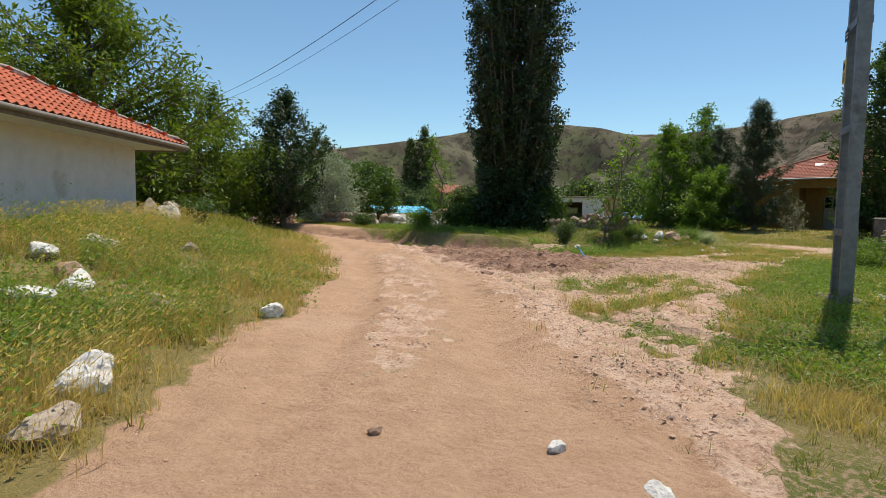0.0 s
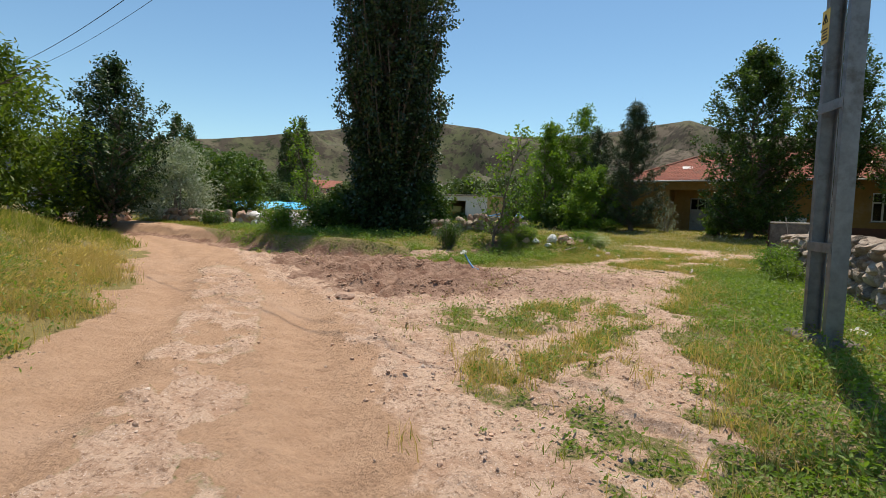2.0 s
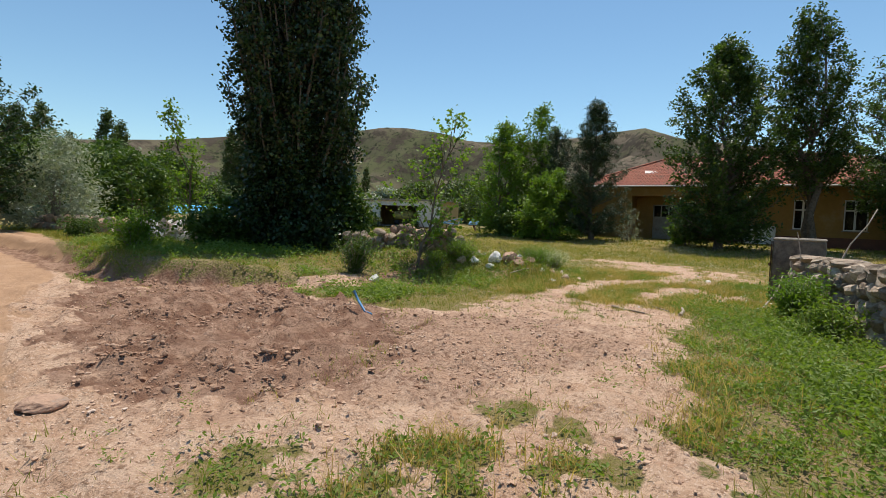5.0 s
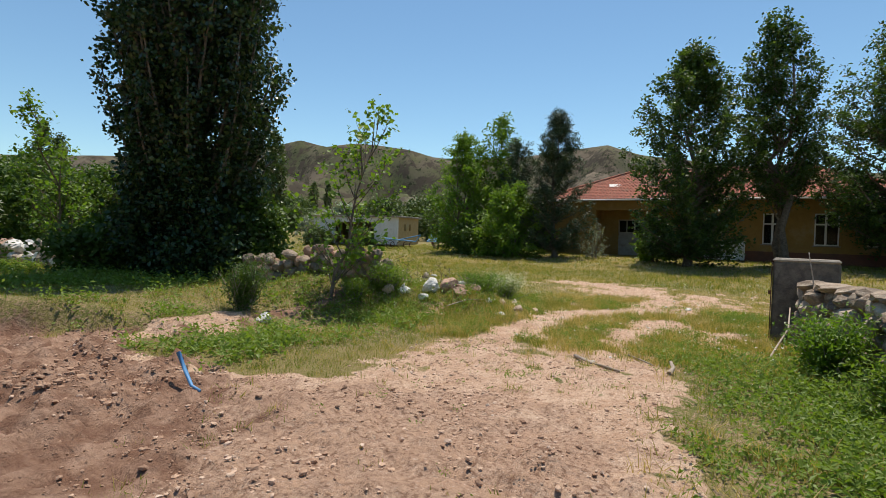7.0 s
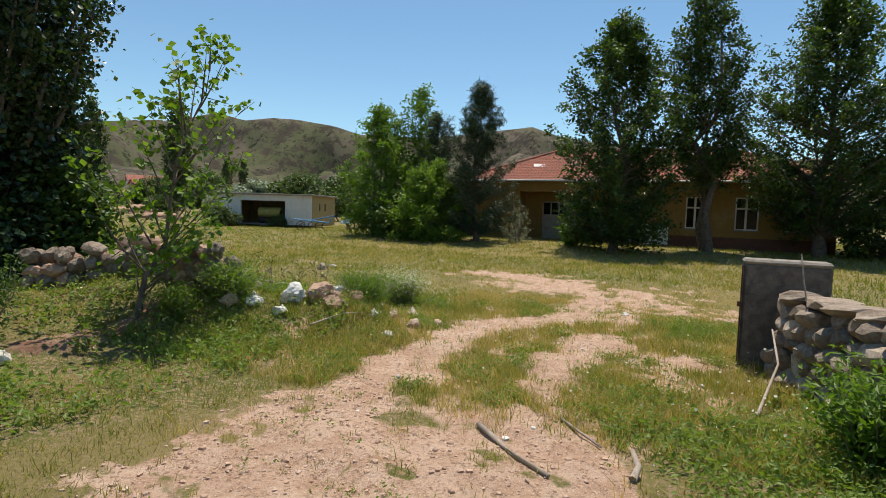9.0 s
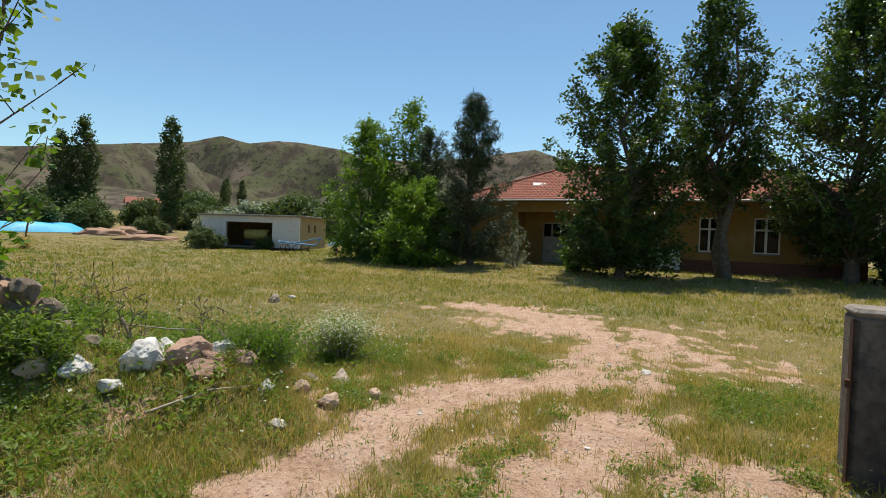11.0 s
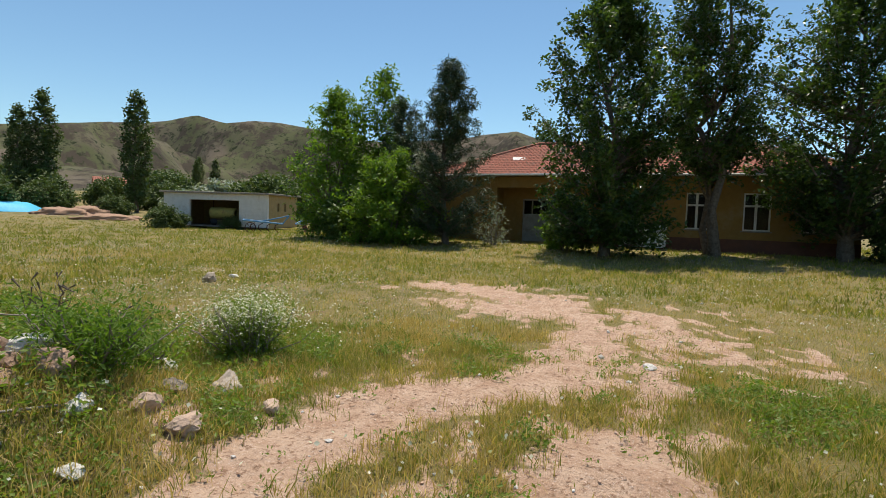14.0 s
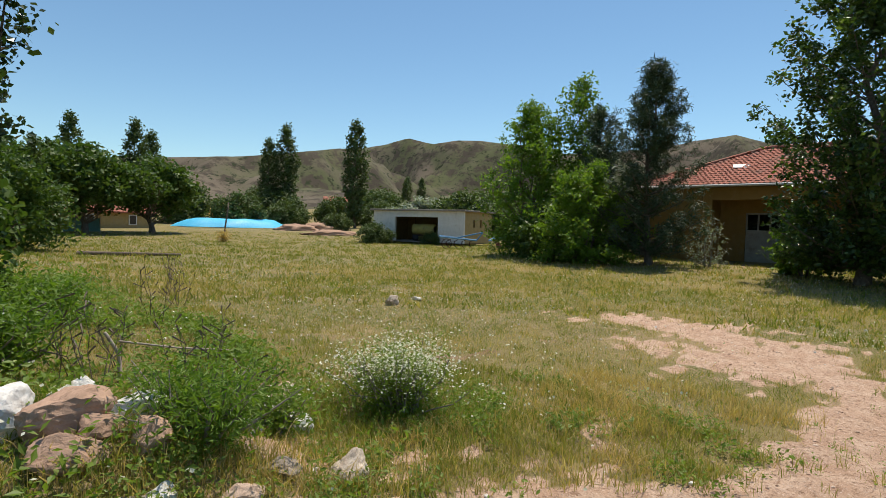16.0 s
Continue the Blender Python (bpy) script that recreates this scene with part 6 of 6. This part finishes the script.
weeds("patch_weeds", "small weeds on the thin grass patches", 1500, (4, 13, 2.2, 7), 0.020, 0.07, L_WEED, 103, lambda x, y: right_verge(x, y) * smooth(0.3, 0.8, grass_share(x, y)), per=14, tall=0.05)
weeds("mound_weeds", "low green weeds among the mound stones", 3600, (-6, 5, 5, 16), 0.026, 0.10, L_WEED, 104, clear_house(lambda x, y: left_verge(x, y) * (1 - masks(x, y)[3])), per=14, tall=0.10)
weeds("leafy_verge_weeds", "clumps of broad-leaved weeds among dry verge grass", 1500, (-5, 5, 2.5, 13), 0.030, 0.13, L_WEED, 108, clear_house(lambda x, y: left_verge(x, y) * smooth(0.46, 0.58, fbm(x * 1.3 + 3, y * 1.3 + 1))), per=18, tall=0.20)
blades("dry_verge_grass", "straw-coloured grass among the wall-side weeds", 26000, (4, 18, 0.4, 6.2), (0.06, 0.20), 0.006, L_DRY, 109, lambda x, y: right_verge(x, y) * (y < 6) * (1 - smooth(11.5, 13.5, x)) * smooth(0.44, 0.58, fbm(x * 1.6 + 9, y * 1.6)), per=6, sides=2)
blades("near_yard_grass", "thin mixed grass beside the yard track", 60000, (15.5, 22, 3.5, 11.5), (0.04, 0.14), 0.005, L_GRASS, 110, lambda x, y: grass_share(x, y) * (0.15 + 0.85 * smooth(0.40, 0.58, fbm(x * 3.1 + 7, y * 3.1))), per=8, sides=2)
blades("dry_yard_grass", "thin brown grass beside the yard track", 30000, (15.5, 23, 3.5, 10), (0.05, 0.17), 0.005, L_DRY, 125, lambda x, y: grass_share(x, y) * smooth(0.42, 0.58, fbm(x * 1.7 + 1, y * 1.7 + 5)), per=5, sides=2)
weeds("track_weeds", "low green weeds beside the yard track", 2000, (15.5, 22, 3.5, 11), 0.019, 0.06, L_WEED, 126, lambda x, y: grass_share(x, y) * smooth(0.50, 0.60, fbm(x * 2.0 + 11, y * 2.0)), per=14, tall=0.05)
weeds("wild_flowers", "tiny pale flowers dotted over the meadow", 1700, (16, 40, 3, 26), 0.014, 0.25, L_FLOWER, 105, lambda x, y: grass_share(x, y) * smooth(0.4, 0.6, fbm(x * 0.5, y * 0.5 + 2)), per=5, tall=0.16, slim=0.9)

weeds("seedlings", "tiny green seedlings dotted over bare earth", 450, (3, 24, 1, 11), 0.013, 0.035, L_WEED, 106, lambda x, y: masks(x, y)[1] * (1 - masks(x, y)[2]) * smooth(0.48, 0.6, fbm(x * 1.2 + 8, y * 1.2)) * (road_side(x, y) > 1.6), per=10, tall=0.025)
blades("seedling_grass", "thin grass sprouting through bare earth", 5000, (3, 24, 1, 11), (0.03, 0.10), 0.008, L_GRASS, 107, lambda x, y: masks(x, y)[1] * (1 - masks(x, y)[2]) * smooth(0.54, 0.64, fbm(x * 1.5 + 2, y * 1.5)) * (road_side(x, y) > 1.4), per=8)

shrub("flowering_shrub", "bushy weed topped with small white flowers", 20.1, 10.25, 0.62, 0.50, 0.026, 5200, L_WEED, 111, 3600, 70, 0.3)
shrub("leafy_weed", "dense light green weed with narrow leaves", 18.25, 9.85, 0.46, 0.42, 0.030, 4200, L_LOCUST, 112, None, 40, 0.25)
shrub("leafy_weed", "bright green weed behind white boulders", 17.5, 12.2, 0.55, 0.5, 0.032, 4200, L_LOCUST, 113, 60, 40, 0.4)
shrub("leafy_weed", "green weed below the old wall line", 16.8, 11.0, 0.45, 0.4, 0.034, 2600, L_WEED, 114, None, 30, 0.35)
shrub("leafy_weed", "green weed at the young tree's foot", 16.2, 11.3, 0.42, 0.32, 0.03, 2000, L_WEED, 115, None, 30, 0.35)
shrub("round_bush", "small grey-green bush before the poplar", 14.45, 12.15, 0.85, 0.42, 0.034, 4200, L_GREEN, 116, None, 40, 0.35)
shrub("leafy_weed", "leafy green bush leaning on the stone wall", 16.0, 4.15, 0.72, 0.46, 0.036, 4600, L_LOCUST, 117, None, 40, 0.4)
shrub("leafy_weed", "leafy green bush below the stone wall", 14.6, 3.7, 0.5, 0.36, 0.034, 2600, L_WEED, 118, None, 30, 0.4)
shrub("leafy_weed", "green bush on the road bank", 12.2, 17.2, 0.95, 0.60, 0.045, 3600, L_LOCUST, 119, None, 30, 0.5)
shrub("leafy_weed", "green bush on the road bank", 13.6, 24.5, 0.6, 0.6, 0.05, 2400, L_GREEN, 120, None, 30, 0.5)
shrub("leafy_weed", "rank green weed in the yard grass", 18.9, 10.3, 0.42, 0.36, 0.028, 2200, L_WEED, 121, 120, 24, 0.35)
shrub("leafy_weed", "rank green weed in the yard grass", 17.0, 13.6, 0.45, 0.45, 0.036, 3600, L_WEED, 122, None, 30, 0.4)
shrub("leafy_weed", "green weed beyond the wall stones", 18.2, 14.6, 0.55, 0.7, 0.040, 4200, L_LOCUST, 123, None, 36, 0.35)
shrub("leafy_weed", "weed at the white house corner", 3.7, 16.0, 0.7, 0.5, 0.05, 1800, L_GREEN, 124, None, 20, 0.45)


def stalk(x, y, h, seed, label="tall dry brown weed stalk"):
    r = np.random.default_rng(seed)
    P = []
    for k in range(5):
        p = crooked((r.normal(0, 0.04), r.normal(0, 0.04), 0), (r.normal(0, 0.16), r.normal(0, 0.16), h * r.uniform(0.6, 1)), r, 0.03, 5)
        P.append(tube(p, [0.006, 0.005, 0.004, 0.003, 0.002], 4, False))
        for q in p[2:]:
            P.append(tube([q, q + np.array([r.normal(0, 0.06), r.normal(0, 0.06), 0.06])], [0.004, 0.009], 4, False))
    V, F = joined(P)
    ob = new("dry_stalk", mesh_of("dry_stalk", V, F, M_BARK))
    ob.location = (x, y, ground_at(x, y) - 0.02)
    return tagged(ob, label, "weed", "dry stalks")


for k, (x, y, h) in enumerate(((19.4, 14.3, 1.0), (22.1, 21.5, 0.9), (18.6, 10.9, 0.75), (18.1, 11.6, 0.9), (18.5, 12.6, 0.8), (18.0, 12.0, 0.7), (19.2, 12.0, 0.7), (20.5, 16.5, 0.8), (18.9, 10.5, 0.6), (21.0, 18.5, 0.8))):
    stalk(x, y, h, 130 + k)


def stick(label, points, radius, seed=0, mat=M_TWIG, name="stick", cat="branch", lift=0.02):
    pts = [(x, y, ground_at(x, y) + z + lift) for x, y, z in points]
    n = len(pts)
    V, F = tube(pts, [radius * (1 - 0.5 * i / n) for i in range(n)], 7)
    return tagged(new(name, mesh_of(name, V, F, mat, True)), label, cat)


stick("fallen grey stick on the yard track", [(15.46, 6.86, 0), (15.15, 6.55, 0.01), (14.95, 6.38, 0), (14.74, 6.10, 0)], 0.022)
stick("short pale forked stick on bare earth", [(14.92, 5.62, 0), (15.03, 5.60, 0.05), (15.2, 5.66, 0.12)], 0.026)
stick("thin twig on bare earth", [(15.9, 6.3, 0), (15.6, 6.05, 0.01), (15.45, 5.9, 0)], 0.012)
stick("bare grey branch leaning over the stone wall", [(17.0, 4.8, 0.0), (17.6, 4.6, 0.35), (18.3, 4.6, 0.62)], 0.014)
stick("bare upright branch on the stone wall", [(16.4, 3.75, 0.85), (16.35, 3.6, 1.25), (16.6, 3.4, 1.55), (16.7, 3.3, 1.8)], 0.012, lift=0)
stick("bare upright branch by the pier", [(18.2, 4.3, 0.85), (18.25, 4.35, 1.15), (18.2, 4.4, 1.45)], 0.010, lift=0)
stick("broken dead branch propped in the weeds", [(18.45, 12.25, 0), (18.42, 12.2, 0.25), (18.30, 12.15, 0.45)], 0.022)
stick("thin dead branch lying across the weeds", [(18.42, 12.2, 0.36), (18.9, 12.1, 0.30), (19.35, 12.0, 0.26)], 0.010)
stick("pale stick lying below the boulders", [(16.9, 9.75, 0.10), (17.4, 9.62, 0.04), (17.8, 9.42, 0.02)], 0.011)
stick("dark log lying in the meadow", [(22.6, 33.9, 0.05), (24.2, 33.1, 0.07), (26.2, 32.2, 0.04)], 0.10, mat=M_BARK, name="log", cat="log")
stick("short bent blue plastic pipe sticking out of mud", [(11.56, 9.25, 0.25), (11.55, 9.13, 0.16), (11.53, 8.99, 0.06), (11.52, 8.85, 0.0)], 0.022, mat=M_PIPE, name="pipe", cat="pipe", lift=0.01)

# ---------------------------------------------------------------- pool, straw, fence and houses in the distance
def pool():
    x0, y0 = 49.5, 78.0
    g = ground_at(x0, y0)
    t = thing("pond_liner", (x0, y0, g), "bright blue tarpaulin lining a raised farm pond", "pond", rz=-6)
    bm = bmesh.new()
    rings = []
    for rr, zz in ((1.0, 0.0), (0.90, 0.5), (0.74, 1.0), (0.60, 1.06), (0.35, 1.02), (0.0, 1.0)):
        ring = []
        for k in range(36):
            a = 2 * math.pi * k / 36
            w = 1 + 0.05 * math.sin(3 * a) + 0.04 * math.sin(7 * a + 1)
            ring.append(bm.verts.new((7.4 * rr * w * math.cos(a), 3.6 * rr * w * math.sin(a), zz + 0.10 * math.sin(5 * a + rr * 4) * (zz > 0.4))))
        rings.append(ring)
    for A, B in zip(rings, rings[1:]):
        for k in range(36):
            j = (k + 1) % 36
            bm.faces.new((A[k], A[j], B[j], B[k]))
    part("liner", bm_mesh("liner", bm, M_TARP, True), t)


def lump(name, label, cat, x, y, sx, sy, sz, mat, seed):
    bm = bmesh.new()
    bmesh.ops.create_icosphere(bm, subdivisions=4, radius=1)
    for v in bm.verts:
        p = v.co.copy()
        v.co = Vector((p.x * sx, p.y * sy, max(p.z, -0.1) * sz)) * (1 + 0.30 * noise.noise(p * 2 + Vector((seed, 0, 0))) + 0.18 * noise.noise(p * 6) + 0.08 * noise.noise(p * 15))
    ob = new(name, bm_mesh(name, bm, mat, True))
    ob.location = (x, y, ground_at(x, y))
    return tagged(ob, label, cat)


pool()
lump("straw_stack", "low golden straw stack behind the blue pond", "haystack", 52.0, 86.5, 3.0, 2.0, 2.8, M_STRAW, 1)
lump("earth_mound", "heap of reddish earth beside the pond", "earth heap", 53.5, 68.5, 3.0, 1.6, 0.75, M_CLOD, 2)
lump("earth_mound", "long low heap of excavated earth", "earth heap", 57.0, 70.0, 2.6, 1.8, 0.95, M_CLOD, 3)
lump("earth_mound", "low earth heap with sparse weeds", "earth heap", 50.5, 56.5, 3.2, 1.2, 0.55, M_CLOD, 4)
stick("thin dark post in the meadow", [(34.2, 46.0, -0.1), (34.25, 46.0, 1.0), (34.4, 46.0, 2.0), (34.5, 46.0, 2.9)], 0.07, mat=M_BARK, name="post", cat="post", lift=0)
shrub("leafy_weed", "rusty weed at the meadow post", 34.1, 45.8, 0.9, 0.6, 0.09, 500, L_DRY, 141, None, 16, 0.4)


def net_fence():
    ax, ay, bx, by = 16.5, 58.0, 29.8, 60.5
    t = thing("net_fence", (ax, ay, ground_at(ax, ay)), "sagging green shade-net fence on thin posts", "fence")
    V, n = [], 40
    for i in range(n + 1):
        u = i / n
        sag = 0.12 * math.sin(u * math.pi * 7) ** 2
        for k in range(4):
            V.append(((bx - ax) * u, (by - ay) * u + 0.06 * math.sin(i * 1.7 + k), 0.05 + (1.15 - sag) * k / 3))
    F = [(i * 4 + k, i * 4 + 4 + k, i * 4 + 5 + k, i * 4 + 1 + k) for i in range(n) for k in range(3)]
    part("net", mesh_of("net", V, F, M_NET, True), t, "faded green shade net")
    for i in range(8):
        u = i / 7
        Vt, Ft = tube([((bx - ax) * u, (by - ay) * u, -0.1), ((bx - ax) * u, (by - ay) * u, 1.35)], [0.04, 0.035], 6)
        part("post", mesh_of("post", Vt, Ft, M_TWIG), t)


def cottage(x, y, w, d, h, rz, label, wall, rise=1.3):
    t = thing("cottage", (x, y, ground_at(x, y) - 0.2), label, "house", rz=rz, group="far houses")
    part("wall", bm_mesh("wall", boxes([(0, 0, h / 2, w, d, h)], 0.02), wall), t)
    for s in (-1, 1):
        P = [(-w / 2 - 0.4, s * (d / 2 + 0.4), h - 0.1), (w / 2 + 0.4, s * (d / 2 + 0.4), h - 0.1), (w / 2 + 0.4, 0, h + rise), (-w / 2 - 0.4, 0, h + rise)]
        part("roof", bm_mesh("roof", polygon_slab(P if s < 0 else P[::-1], 0.08), M_TILE_OLD), t)
        fm = slope_frame((P[0][0], P[0][1], P[0][2] + 0.03), (1, 0, 0), (0, -s * (d / 2 + 0.4), rise + 0.1)) if s < 0 else slope_frame((-P[0][0], P[0][1], P[0][2] + 0.03), (-1, 0, 0), (0, -s * (d / 2 + 0.4), rise + 0.1))
        V, F = tile_sheet(tiles_on(lambda v: 0, lambda v: w + 0.8, math.hypot(d / 2 + 0.4, rise + 0.1), 0.45, 0.5), fm, 0.45, 0.55)
        tagged(part("tiles", mesh_of("tiles", V, F, M_TILE_OLD), t), kind="stuff")
    bm = bmesh.new()
    for sx in (-1, 1):
        a = [bm.verts.new((sx * (w / 2 - 0.01), yy, zz)) for yy, zz in ((-d / 2, h - 0.02), (d / 2, h - 0.02), (0, h + rise - 0.15))]
        b = [bm.verts.new((v.co.x - sx * 0.2, v.co.y, v.co.z)) for v in a]
        bm.faces.new(a), bm.faces.new(b[::-1])
        for k in range(3):
            bm.faces.new((a[k], b[k], b[(k + 1) % 3], a[(k + 1) % 3]))
    part("gable", bm_mesh("gable", bm, wall), t)
    for k in range(2):
        wd = part("window", bm_mesh("window", boxes([(-w / 4 + k * w / 2, -d / 2 - 0.03, h * 0.55, 0.9, 0.08, 1.1)], 0.01), M_WHITE_PAINT), t)
        # Opaque pane: the dark room behind is painted on it.
        part("pane", bm_mesh("pane", boxes([(-w / 4 + k * w / 2, -d / 2 - 0.08, h * 0.55, 0.7, 0.02, 0.9)], 0), M_DARK), wd)


net_fence()
cottage(32.0, 72.5, 9.0, 6.0, 1.9, 20, "low cottage with a faded red tile roof behind trees", M_YELLOW_WALL)
cottage(22.5, 74.0, 8.0, 6.0, 1.9, 10, "low cottage with a red tile roof behind trees", M_WHITEWASH)
cottage(107, 137, 7.0, 6.0, 1.6, -20, "distant red-roofed cottage below the hills", M_PINK)
cottage(116, 150, 9.0, 6.0, 2.6, -30, "distant red-roofed cottage below the hills", M_WHITEWASH, 1.6)
cottage(54.5, -9.5, 7.0, 6.0, 2.9, 90, "pink rendered house beyond the yard trees", M_PINK)
cottage(8.4, 52.5, 5.0, 4.0, 1.2, -10, "small white outbuilding beyond the road bend", M_WHITEWASH, 0.6)
board = thing("white_board", (44.86, 8.4, ground_at(44.8, 8.4)), "large pale board leaning on the ochre wall", "board")
part("panel", bm_mesh("panel", boxes([(0, 0, 0.62, 0.05, 2.2, 1.12, 0, 8, 0)], 0.01), M_WHITE_PAINT), board)
